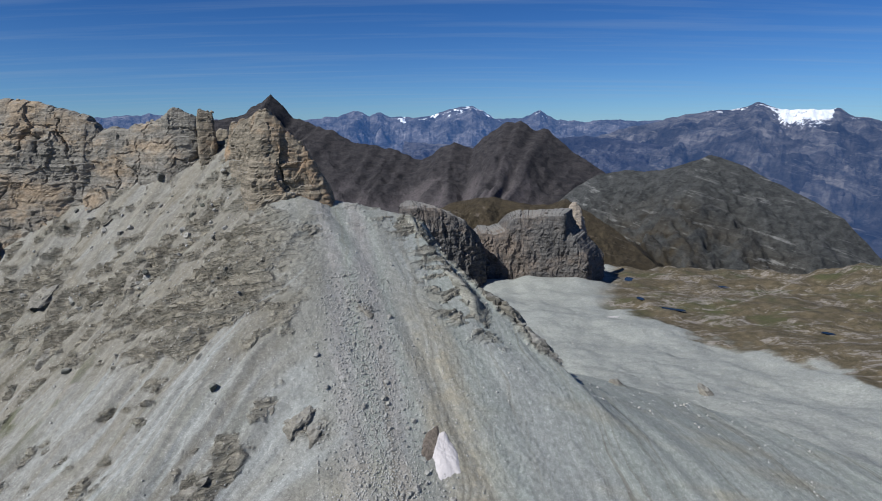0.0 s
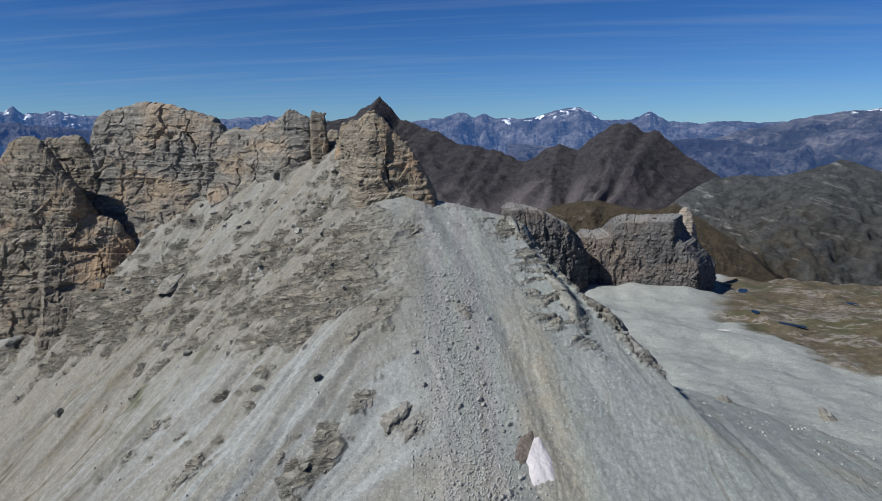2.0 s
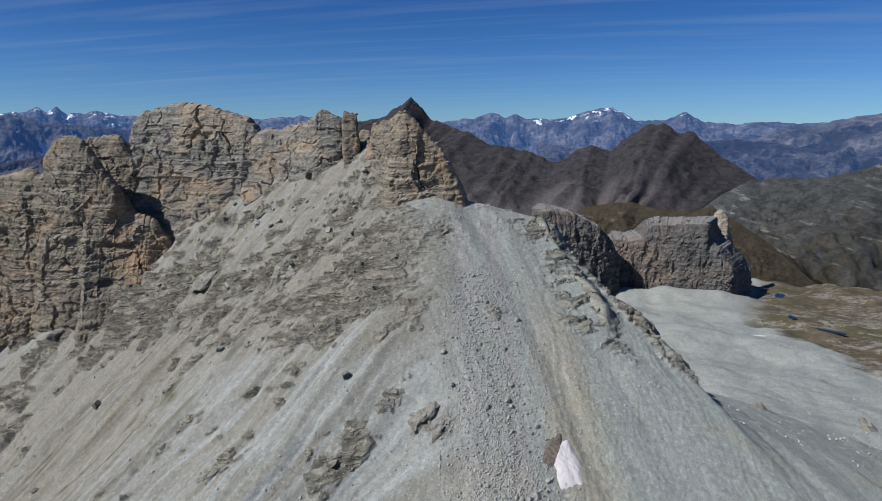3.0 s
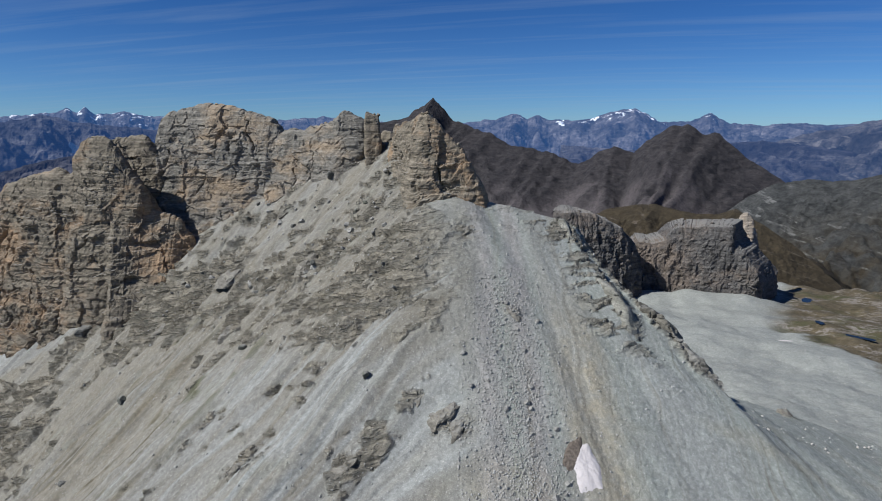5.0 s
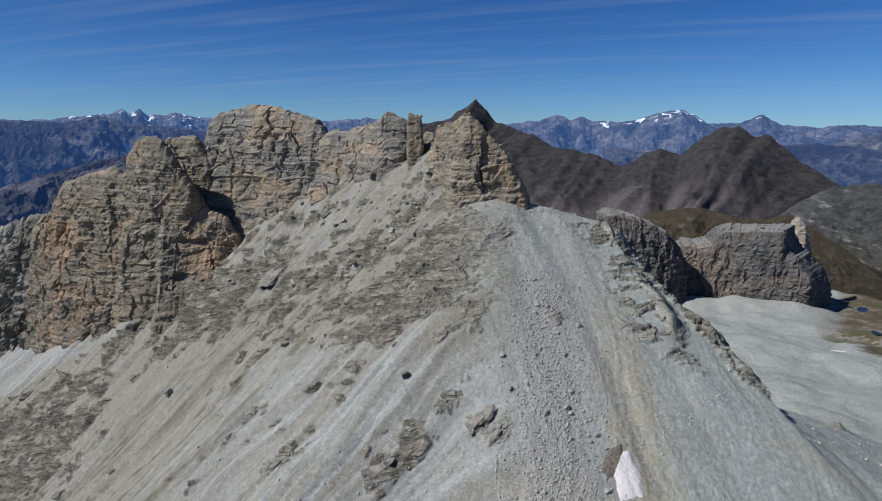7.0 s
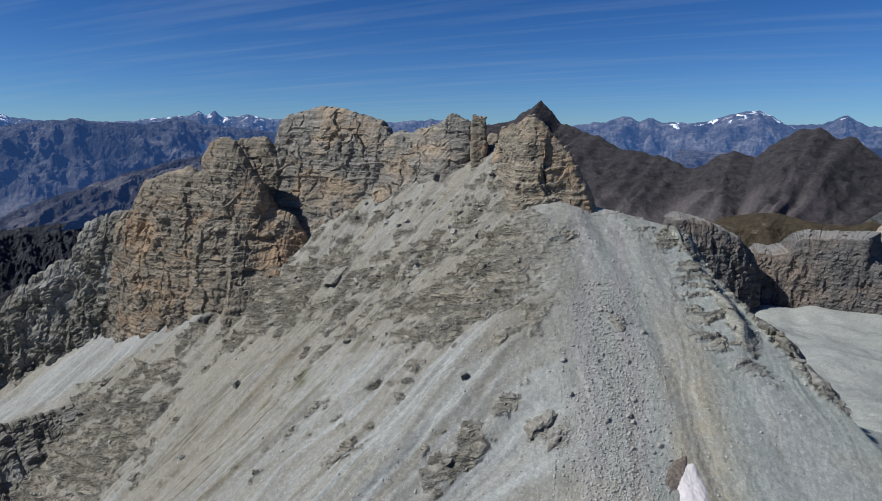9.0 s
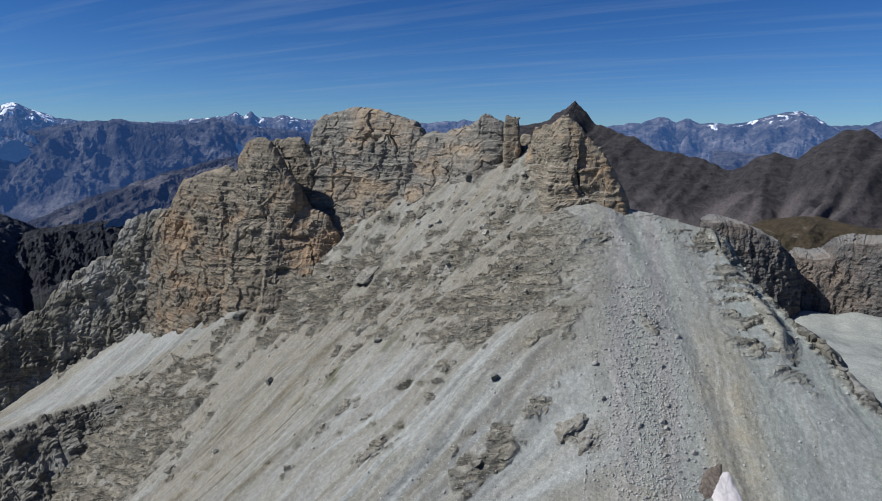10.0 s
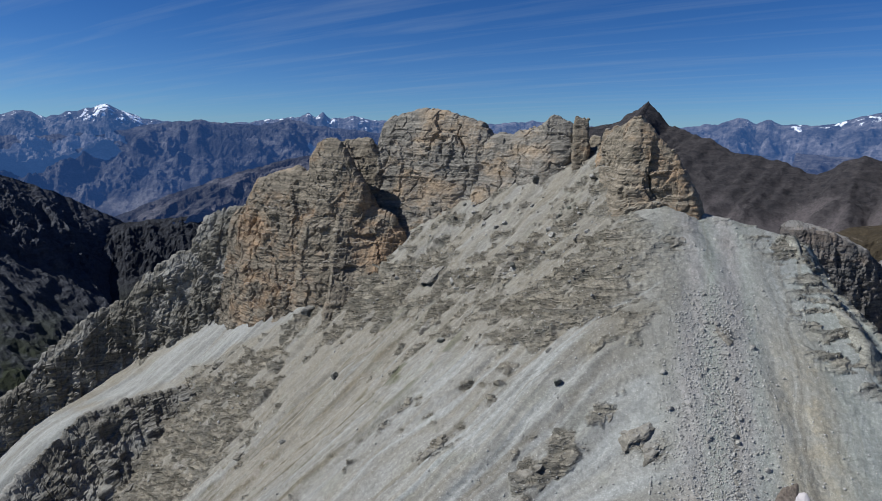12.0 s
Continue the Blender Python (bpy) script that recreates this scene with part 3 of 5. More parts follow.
    for tall, amp, seed in ((4.6, 2.6, 9), (2.1, 1.3, 10)):
        k = np.floor(bi / tall)
        part = hash01(k * 7919 + np.floor(fbm(xyz(xi / 9, yi / 9, k * 3.1), 2, seed) * 3), seed)
        lip = lip + amp * (0.25 + 0.75 * part) * (0.5 - (bi / tall - k))
    rough_i = fbm(xyz(xi / 2.6, yi / 2.6, zi / 2.6), 4, 51, 0.6)
    lumps_i = fbm(xyz(xi / 13, yi / 13, zi / 13), 4, 52, 0.55)
    tame = 1 - 0.65 * on_right[i]
    up[i] = rock[i] * ((0.7 + 2.6 * id1 + 1.5 * id2 + 1.8 * lumps_i) * tame + 0.9 * lip + 0.6 * rough_i)
    rough = fbm(xyz(x / 2.6, y / 2.6, z / 2.6), 3, 51, 0.6)
    lumps = fbm(xyz(x / 13, y / 13, z / 13), 3, 52, 0.55)
    scale = np.clip(r / 330, 0.55, 1.3)
    d = on_left * (3.6 * gully + 0.7 * rills) + on_right * (1.0 * trough + 0.2 * fine2) + up * scale * (on_left + on_right)
    rough2 = fbm(xyz(x / 1.1, y / 1.1, z / 1.1), 2, 57, 0.6)
    d = d + on_mount * (0.08 * rough + 0.14 * rough2 * step(420, 250, r) + 0.4 * lumps * on_left)
    plain = 1 - on_mount
    d = d + plain * near * (0.55 * fbm(xyz(x / 24, y / 24), 5, 53) + 0.1 * rough)
    d = d * near
    nx = (-0.33 * on_left + 0.22 * on_right) * near
    ny = (-0.56 * on_left - 0.40 * on_right) * near
    z = z + d * np.sqrt(1 - nx * nx - ny * ny) + step(900, 1500, r) * 26 * fbm(xyz(x / 210, y / 210), 5, 54)
    px, py = x + nx * d, y + ny * d
    # masks
    plateau = plain * step(-6, 6, (x - 150) * 0.80 + (y - 470) * 0.55 - 52 + 24 * fbm(xyz(x / 70, y / 70), 5, 61, 0.6))
    plateau = plateau * step(-15, 25, x - 0.25 * y + 14 * fbm(xyz(x / 40, y / 40), 3, 74))
    valley = step(900, 1150, r)
    grass = np.clip(plateau + valley * step(0.1, 0.5, 0.4 + vnoise(xyz(x / 240, y / 240), 62)), 0, 1)
    stripe = vnoise(xyz(wc / 3.4, s / 130), 68) + 0.6 * vnoise(xyz(wc / 7.5, s / 160), 69)
    sandy = (0.96 + 0.5 * belt - 0.55 * lower * step(60, 25, c) + 0.5 * stripe * step(45, 75, low_s) + 0.7 * vnoise(xyz(wc / 16, s / 90), 63) + 0.25 * scraps - 0.6 * trail) * (1 - fan)
    white = 0.32 * lower * step(70, 10, c) - 0.28 + 0.4 * np.maximum(0, -stripe) * step(45, 75, low_s) + 0.4 * step(0.2, 0.6, gully) + 0.4 * vnoise(xyz(wc / 9, s / 110), 67) + 0.5 * trail + 0.35 * fan
    # thin brown turf in stripes on the lower left
    herb = on_left * step(0.15, 0.5, vnoise(xyz(wc / 6.5, s / 170), 71) + 0.25 * scraps) * step(10, 35, c) * step(150, 110, c) * step(52, 80, low_s) * (1 - rock)
    herb = np.maximum(herb, on_left * step(62, 90, s) * np.maximum(np.exp(-((wc - 94) / 4.5) ** 2), 0.8 * np.exp(-((wc - 74) / 2.6) ** 2)) * step(-0.35, 0.2, vnoise(xyz(wc / 3, s / 22), 75)) * (1 - 0.7 * rock))
    grass = np.clip(grass + 0.8 * herb, 0, 1)
    # bands of debris down the chute, each of its own stone
    def band(at, wide):
        return np.exp(-((wc2 + 2.0 * fine2 - at - 27.6 + 0.28 * s2) / wide) ** 2)
    apron_on = on_right * step(-3, 6, rim_at) * upper + on_right * step(0, 30, rim_at) * (1 - upper)
    face = on_right * (1 - np.clip(apron_on, 0, 1))
    zone = np.stack([rock,
                     np.clip(on_left * sandy + face * (0.4 * band(17, 5) + 0.5 * band(-16, 5)), 0, 1),
                     np.clip(plain * 0.7 * (1 - plateau) + on_left * white + 0.85 * on_right + 0.15 * apron_on, 0, 1),
                     grass], -1)
    tint = np.stack([np.clip(face * (0.25 + 0.9 * band(-1, 3) + 0.5 * band(12, 3) + 0.5 * band(40, 9)) + 0.75 * apron_on + 0.35 * plain + 0.25 * on_left * step(0.2, 0.6, scraps), 0, 1),
                     np.clip(face * (0.9 * band(-8, 4.5) + 0.9 * band(6, 4)) + 0.25 * plain * step(0.2, 0.6, vnoise(xyz(x / 60, y / 16), 67)) * step(380, 260, r), 0, 1),
                     np.clip(on_right + 0.5 * plain * (1 - on_right), 0, 1),
                     np.clip(0.8 * face * (band(29, 7) + 0.5 * band(19, 4)) * step(30, 90, s2) + (0.7 * plain + 0.5 * on_right) * step(330, 230, r) * step(0.0, 0.5, vnoise(xyz(x / 46, y / 11), 66)) * step(90, 140, s2), 0, 1)], -1)
    return px, py, z, zone, tint


# rock knobs that break through the scree: azimuth, elevation angle, width, height
KNOBS = [(33.3, -28.4, 8, 6), (31.0, -27.6, 8, 5), (21.5, -28.4, 11, 4), (24.5, -29.5, 10, 4), (14.6, -26.2, 8, 4), (18.0, -24.6, 6, 3), (12.9, -26.8, 8, 5), (36.8, -24.8, 5, 4), (27.8, -24.4, 4, 3),
         (26.5, -11.8, 12, 6), (33.0, -12.2, 13, 6), (37.5, -12.7, 9, 5), (29.4, -13.4, 8, 4), (24.0, -14.6, 9, 5), (35.0, -9.1, 6, 4), (21.2, -7.8, 8, 4), (28.5, -7.2, 7, 4), (12.5, -9.4, 7, 3),
         (33.8, -17.2, 11, 5), (39.2, -16.2, 9, 5), (43.0, -18.8, 7, 5), (7.9, -16.8, 5, 2), (-16.0, -22.7, 8, 3), (-23.9, -22.6, 14, 4), (51.5, -27.2, 9, 5), (57.0, -27.2, 11, 6), (61.5, -28.7, 12, 6)]


for a, e, wide, tall in KNOBS:
    KNOB_SPOTS.append((*smooth_ground_along(a, e), wide))


def build_ground():
    rad = np.concatenate([np.geomspace(0.02, 108, 40)[:-1], np.geomspace(108, 640, 540)[:-1], np.geomspace(640, 1100, 70)[:-1], np.geomspace(1100, 4950, 45)])
    az = np.concatenate([np.linspace(-39, -12, 130)[:-1], np.linspace(-12, 72, 700), np.linspace(72, 321, 56)[1:-1]])
    rr, aa = np.meshgrid(rad, az, indexing="ij")
    x, y = around(aa, rr)
    px, py, z, zone, tint = ground_shape(x.ravel(), y.ravel())
    pos = np.stack([px, py, z], -1).reshape(*x.shape, 3)
    ob = grid_mesh("ground", pos, M_GROUND, [("zone", zone), ("tint", tint)], closed=True, smooth=True)
    return tagged(ob, "pale grey and tan scree slopes with rock ribs above a gravel basin", "mountain slope", kind="structure")


build_ground()


# ---- rock towers and cliffs ----
def stone_points(seed, detail=2, cuts=14, flat=0.7):
    """An angular stone about 1 across: a ball cut by random planes, and worn."""
    rng = np.random.RandomState(seed)
    bm = bmesh.new()
    bmesh.ops.create_icosphere(bm, subdivisions=detail, radius=0.62)
    p = np.array([v.co[:] for v in bm.verts])
    tri = np.array([[v.index for v in f.verts] for f in bm.faces])
    bm.free()
    p = p * np.array([1.0, 0.6 + 0.4 * rng.rand(), flat])
    for _ in range(cuts):
        nrm = rng.normal(size=3)
        nrm /= np.linalg.norm(nrm)
        d = 0.26 + 0.2 * rng.rand()
        over = np.maximum(0, p @ nrm - d)
        p = p - over[:, None] * nrm
    p = p + 0.035 * np.stack([fbm(p * 4 + k * 7, 3, seed + k) for k in range(3)], -1)
    return p, tri


def rock_wall(name, nodes, material, label, category, front=0.3, back=0.5, thick=5.0, foot=7.0, cell=0.66, vert=0.0, blocks=6, gull=0.0, rough=1.0, beds=2.4, blocky=1.2, seed=0,
              flat=0.0, kind="", group="", dip=0.0, drop=0.0, strata=1.0, gully=30.0):
    """A standing body of bedded rock under a crest. nodes: (azimuth, elevation angle, distance) along the crest; front and back: how far the two
    sides lean out per metre of height; thick: half the thickness at the top; flat: how far a level top reaches back; dip: slope of the beds."""
    az, el, r = [np.array(v, float) for v in zip(*nodes)]
    x, y = around(az, r)
    z = r * np.tan(np.radians(el))
    run = np.concatenate([[0], np.cumsum(np.hypot(np.diff(x), np.diff(y)) + 0.35 * np.abs(np.diff(z)))])
    nu = int(run[-1] / cell) + 2
    t = np.linspace(0, run[-1], nu)
    cx, cy, cz = [np.interp(t, run, v) for v in (x, y, z)]
    # broken blocks along the crest
    bl = np.floor(t / 4.5 + 0.8 * vnoise(xyz(t / 9, 0.5, seed), seed))
    cz = cz + blocky * (hash01(bl, seed) - 0.5) + 0.6 * blocky * fbm(xyz(t / 3.5, 1.5, seed), 3, seed + 1)
    kx, ky = np.gradient(np.convolve(np.pad(cx, 12, mode="edge"), np.ones(25) / 25, "valid")), np.gradient(np.convolve(np.pad(cy, 12, mode="edge"), np.ones(25) / 25, "valid"))
    ln = np.hypot(kx, ky) + 1e-9
    nx, ny = -ky / ln, kx / ln
    side = np.sign(-(nx * cx + ny * cy))
    nx, ny = nx * side, ny * side
    end = np.minimum(t, run[-1] - t)
    round_end = np.sqrt(np.clip(1 - (1 - np.clip(end / (2.2 * thick), 0, 1)) ** 2, 0.0, 1)) * 0.97 + 0.03
    base = ground_height(cx, cy)
    lean = thick + front * np.maximum(cz - base, 2.0)
    base = np.minimum(base, ground_height(cx + nx * lean, cy + ny * lean)) - foot - drop
    tall = np.maximum(cz - base, 2.0)
    nf = int(np.percentile(tall, 85) * np.hypot(1, front) / cell) + 4
    nb = max(8, int(nf * 0.4))
    nt = 6 if not flat else 12
    vf = np.linspace(0, 1, nf)
    vb = np.linspace(1, 0, nb)
    # profile: offset to the front, height share
    off, hi = [], []
    for v in vf:
        off.append(thick + front * tall * (1 - v) ** 1.15 - thick * 0.45 * v ** 6)
        hi.append(np.full(nu, v) * tall * 0.97)
    for k in range(1, nt):
        q = k / nt
        off.append(np.full(nu, thick * 0.55 - (thick * 1.2 + flat) * q))
        hi.append(tall * (0.97 + 0.03 * math.sin(math.pi * min(1, q * (1 if not flat else 3) if not flat else 0.5))))
    for v in vb:
        off.append(-thick * 0.65 - flat - back * tall * (1 - v))
        hi.append(np.full(nu, v) * tall * 0.97)
    off, hi = np.array(off) * round_end, np.array(hi)
    px, py, pz = cx + nx * off, cy + ny * off, base + hi
    pos = np.stack([px, py, pz], -1)
    flatp = pos.reshape(-1, 3)
    # outward normals
    du, dv = np.gradient(pos, axis=1), np.gradient(pos, axis=0)
    nrm = np.cross(du, dv).reshape(-1, 3)
    nrm /= np.linalg.norm(nrm, axis=1, keepdims=True) + 1e-9
    outward = np.stack(np.broadcast_arrays(nx * off, ny * off, 0 * off + 0.2), -1).reshape(-1, 3)
    nrm *= np.where((nrm * outward).sum(1) < 0, -1, 1)[:, None]
    # relief: buttresses, beds, cracks, blocks
    X, Y, Z = flatp.T
    lean = dip * (X * kx.mean() + Y * ky.mean()) / ln.mean()
    level = Z + 3.0 * fbm(flatp / 45, 2, seed + 40) + lean
    wob = 1.6 * xyz(vnoise(flatp / 9, seed + 41), vnoise(flatp / 9, seed + 42), 0.0)
    q = xyz(X, Y, level) + wob
    big = fbm(xyz(X / 26, Y / 26, Z / 60), 2, seed + 10)
    mid = fbm(flatp / 8, 3, seed + 20, 0.6)
    pil = facets(q / np.array([17.0, 17.0, 21.0]), seed + 1)
    blk = facets(q / np.array([10.0, 10.0, 5.0]), seed + 2)
    sml = facets(q / np.array([3.4, 3.4, 1.3]), seed + 3)
    col, colgap = cells((q + 3.0 * wob) / np.array([6.0, 6.0, 34.0]), seed + 4) if vert else (0.5 + 0 * X, 1 + 0 * X)
    grain = fbm(flatp / 1.5, 2, seed + 30, 0.6)
    bedded = step(-0.25, 0.35, fbm(flatp / 17, 2, seed + 61))
    k, k2 = np.floor(level / (beds * 1.1) + 0.3 * mid), np.floor(level / (beds * 0.33) + 0.5 * mid)
    lump = np.maximum(0, fbm(flatp / np.array([16, 16, 10]), 3, seed + 60, 0.55))
    split = np.abs(vnoise(xyz(X / 19 + 0.15 * mid, Y / 19, Z / 110), seed + 50))
    groove = ridged(xyz(X / gully + 0.3 * mid, Y / gully, Z / (5 * gully)), 3, seed + 70, 0.5)
    d = gull * groove + rough * (2.0 * big + 0.8 * mid + 2.3 * (1 - 0.3 * vert) * pil + 1.2 * (1 - 0.7 * vert) * (0.4 + 0.6 * strata) * blk + 0.2 * strata * sml + 1.6 * vert * (col - 0.5)
                 + strata * bedded * (1 - 0.7 * vert) * (1.0 * (hash01(k, seed) - 0.5) + 0.4 * (hash01(k2, seed) - 0.5)) + 0.18 * grain + 1.2 * lump
                 - 3.4 * np.exp(-(split / 0.028) ** 2) * step(-0.1, 0.4, fbm(flatp / 24, 2, seed + 63)) - 0.35 * vert * np.exp(-(colgap / 0.05) ** 2))
    if strata < 1:
        d = d + (1 - strata) * (4.4 * ridged(xyz(X / 26, Y / 26, Z / 40), 6, seed + 80, 0.6) + 0.5 * facets(flatp / np.array([7, 7, 9]), seed + 81))
    near_top = np.repeat((hi / tall)[..., None], 1, 2).reshape(-1)
    d = d * (1 - 0.55 * step(0.8, 1.0, near_top))
    slim = (np.broadcast_to(round_end, hi.shape)).reshape(-1)
    flatp = flatp + nrm * (d * np.clip(slim * 1.2, 0.15, 1))[:, None] * np.array([1, 1, 0.45])
    shape = flatp.reshape(pos.shape)
    ob = grid_mesh(name, shape, material, smooth=False)
    # loose blocks on the crest and flakes that stand off the face
    g = np.random.RandomState(900 + seed)
    for j in range(blocks):
        iu = g.randint(nu // 8, nu - nu // 8)
        top = j % 2 == 0
        iv = nf + 1 if top else g.randint(nf // 2, nf - 4)
        me = bpy.data.meshes.new("summit_block" if top else "flake")
        pts, tri = stone_points(700 + 40 * seed + j, 2, 12, 0.8)
        pts = pts * (np.array([2.6, 2.2, 1.7]) * g.uniform(0.6, 1.2) if top else np.array([2.4, 2.0, 5.0]) * g.uniform(0.6, 1.3)) * (1 if cell < 0.9 else 1.7)
        me.from_pydata((pts + shape[iv, iu] + (0, 0, 0.25 if top else 0)).tolist(), [], tri.tolist())
        me.materials.append(material)
        child = new("summit_block" if top else "flake", me)
        child.parent = ob
    return tagged(ob, label, category, group, kind)


rock_wall("rock_spire", [(9.9, -8.0, 299), (10.4, -7.0, 300), (11.5, -4.4, 302), (12.2, -2.9, 302), (12.7, -2.1, 303), (13.6, -1.2, 304), (14.8, 0.1, 305), (15.4, 0.75, 305), (15.9, 1.25, 305), (16.4, 1.2, 307),
                         (16.7, 0.8, 318), (17.3, 0.45, 336), (18.1, 0.35, 350), (18.7, 0.0, 358), (19.1, -1.5, 362)], M_TOWER,
          "pointed spire of cracked ochre and grey limestone above the scree", "rock spire", front=0.15, thick=3, seed=1, vert=0.35)
rock_wall("rock_pillar", [(18.9, -1.6, 378), (19.15, -0.5, 378), (19.7, -0.35, 379), (20.0, -0.6, 379), (20.2, -1.6, 379)], M_TOWER,
          "short brown rock pillar in a narrow gap of the ridge", "rock pillar", front=0.15, thick=2, seed=2, blocks=2)
rock_wall("rock_gendarme", [(20.2, -0.6, 366), (20.3, 1.0, 366), (20.8, 1.15, 366), (21.2, 1.3, 366), (21.4, 1.25, 366), (21.5, 0.0, 366)], M_TOWER,
          "square-topped ochre rock tower standing alone on the ridge", "rock tower", front=0.2, thick=1.6, seed=3, rough=0.5, blocky=0.6, blocks=4)
rock_wall("rock_tower", [(21.3, -0.3, 378), (21.6, 0.7, 378), (22.3, 1.05, 379), (22.8, 1.4, 380), (23.2, 1.45, 380), (23.5, 1.3, 381), (23.9, 0.7, 383), (25.4, 0.2, 390), (26.1, 0.2, 394), (26.5, -0.35, 396),
                         (27.0, -0.35, 398), (27.6, -0.1, 402), (28.0, -0.2, 404), (28.8, -0.6, 408), (29.6, -1.5, 412)], M_BUTTE,
          "broad grey limestone tower with ochre ledges on the ridge", "rock tower", front=0.28, thick=5, seed=4)
rock_wall("rock_butte", [(28.2, -2.4, 411), (28.5, -0.5, 412), (28.8, 0.3, 413), (29.3, 0.7, 415), (29.9, 0.95, 418), (31.2, 1.25, 423), (32.2, 1.55, 428), (33.2, 1.8, 433), (35.2, 1.85, 443), (36.4, 1.4, 450),
                         (37.0, 1.3, 453), (37.9, 1.0, 459), (38.2, 0.2, 461), (38.5, -1.2, 463), (38.9, -2.8, 465), (39.3, -4.4, 468), (39.9, -6.2, 472), (40.6, -8.0, 477), (41.6, -10.0, 484)], M_BUTTE,
          "massive bedded limestone butte, grey above and orange below", "rock butte", front=0.24, thick=8, seed=5)
rock_wall("rock_tower", [(38.2, -4.0, 445), (38.7, -2.6, 448), (39.1, -1.6, 451), (39.4, -0.75, 453), (40.0, -0.6, 457), (41.0, -0.85, 464), (41.9, -1.0, 470), (42.3, -1.8, 473), (42.6, -4.0, 475)], M_TOWER,
          "brown rock tower behind a dark diagonal chimney", "rock tower", front=0.15, thick=5, seed=6)
rock_wall("rock_tower", [(39.6, -6.5, 415), (40.1, -5.0, 418), (40.7, -3.9, 422), (41.6, -1.9, 428), (42.1, -0.95, 431), (42.6, -0.65, 435), (43.4, -0.8, 440), (44.0, -1.1, 445), (44.5, -1.8, 449), (44.8, -3.4, 451), (45.6, -3.9, 457)], M_TOWER,
          "tall brown limestone tower with a steep orange-stained face", "rock tower", front=0.2, thick=6, seed=7)
rock_wall("rock_buttress", [(42.8, -5.4, 424), (41.4, -5.8, 421), (40.1, -6.4, 418), (38.9, -7.1, 415), (38.0, -7.2, 413), (37.4, -7.7, 411), (36.7, -9.0, 408), (35.9, -10.4, 405)], M_TOWER,
          "low grey rock buttress at the foot of a dark chimney", "rock buttress", front=0.55, thick=3, seed=16, blocks=2)
rock_wall("rock_buttress", [(44.0, -4.2, 444), (45.0, -3.7, 452), (45.9, -3.2, 460), (46.9, -3.4, 470), (48.3, -3.8, 485), (49.3, -4.1, 497), (49.8, -5.2, 503), (50.4, -6.3, 510), (51.2, -6.9, 519), (52.0, -8.5, 527)], M_TOWER,
          "wide brown rock buttress with vertical cracks and stained ledges", "rock buttress", front=0.2, thick=6, seed=8, gull=2.2, foot=12, cell=0.66)
rock_wall("rock_ridge", [(50.0, -6.6, 522), (51.6, -6.5, 535), (53.4, -7.2, 552), (54.2, -8.1, 560), (55.0, -9.8, 568), (57.1, -11.0, 584), (58.9, -12.0, 594), (60.3, -13.6, 602), (63.7, -15.1, 614), (66.7, -17.3, 622),
                         (68.4, -19.1, 626), (70.5, -20.6, 630), (76.0, -25.0, 636)], M_RIDGE,
          "jagged grey schist ridge with pale gullies running down to the valley", "rock ridge", front=0.2, back=0.8, thick=4, seed=9, cell=1.15, rough=0.9, gull=5.0, blocky=3.0, dip=0.4, strata=0.15, foot=14)
rock_wall("rock_rib", [(51.5, -20.6, 446), (53.6, -20.8, 446), (57.9, -21.7, 440), (61.0, -21.7, 436), (64.9, -22.6, 428), (68.3, -25.0, 412), (71.5, -27.5, 400)], M_RIDGE,
          "dark broken rock rib below a fan of white scree", "rock rib", front=1.1, back=0.6, thick=3, seed=10, cell=1.0, rough=0.9, gull=3.0, blocky=2.0, foot=4, strata=0.15)
rock_wall("rock_rib", [(4.4, -8.0, 300), (3.5, -8.2, 298), (3.1, -9.0, 294), (2.7, -10.1, 288), (1.8, -11.4, 281), (0.9, -12.7, 273), (-1.2, -14.2, 260), (-2.3, -15.7, 252), (-2.8, -18.0, 244), (-3.1, -20.0, 239)], M_RIB,
          "bedded grey-green rock rib edging the scree face", "rock rib", front=0.35, back=0.9, thick=1.2, seed=13, cell=0.5, rough=0.4, blocky=0.7, foot=3)
rock_wall("rock_spur", [(-3.3, -15.1, 269), (-3.84, -15.4, 267), (-5.0, -16.0, 264), (-5.7, -16.4, 261), (-6.8, -17.7, 256), (-7.6, -18.6, 253), (-8.8, -19.7, 247), (-9.9, -21.0, 242), (-10.4, -22.5, 240)], M_RIDGE,
          "dark grey rock spur running down into the gravel basin", "rock spur", front=0.3, back=1.0, thick=1.2, seed=14, cell=0.6, rough=0.8, blocky=1.0, foot=3)
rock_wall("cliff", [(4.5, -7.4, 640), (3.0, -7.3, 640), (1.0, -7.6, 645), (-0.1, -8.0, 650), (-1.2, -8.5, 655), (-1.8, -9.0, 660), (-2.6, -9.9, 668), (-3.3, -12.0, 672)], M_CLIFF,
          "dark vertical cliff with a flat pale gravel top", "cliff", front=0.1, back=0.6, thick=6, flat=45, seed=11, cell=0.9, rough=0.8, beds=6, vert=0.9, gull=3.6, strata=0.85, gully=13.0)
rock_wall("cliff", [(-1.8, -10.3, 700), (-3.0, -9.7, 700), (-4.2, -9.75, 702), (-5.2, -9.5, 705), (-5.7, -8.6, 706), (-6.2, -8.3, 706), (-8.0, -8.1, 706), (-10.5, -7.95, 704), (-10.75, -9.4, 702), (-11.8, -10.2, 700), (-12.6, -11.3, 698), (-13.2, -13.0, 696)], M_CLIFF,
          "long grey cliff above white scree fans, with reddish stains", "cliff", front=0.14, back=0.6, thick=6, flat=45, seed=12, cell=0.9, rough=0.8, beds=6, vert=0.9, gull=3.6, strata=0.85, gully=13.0)

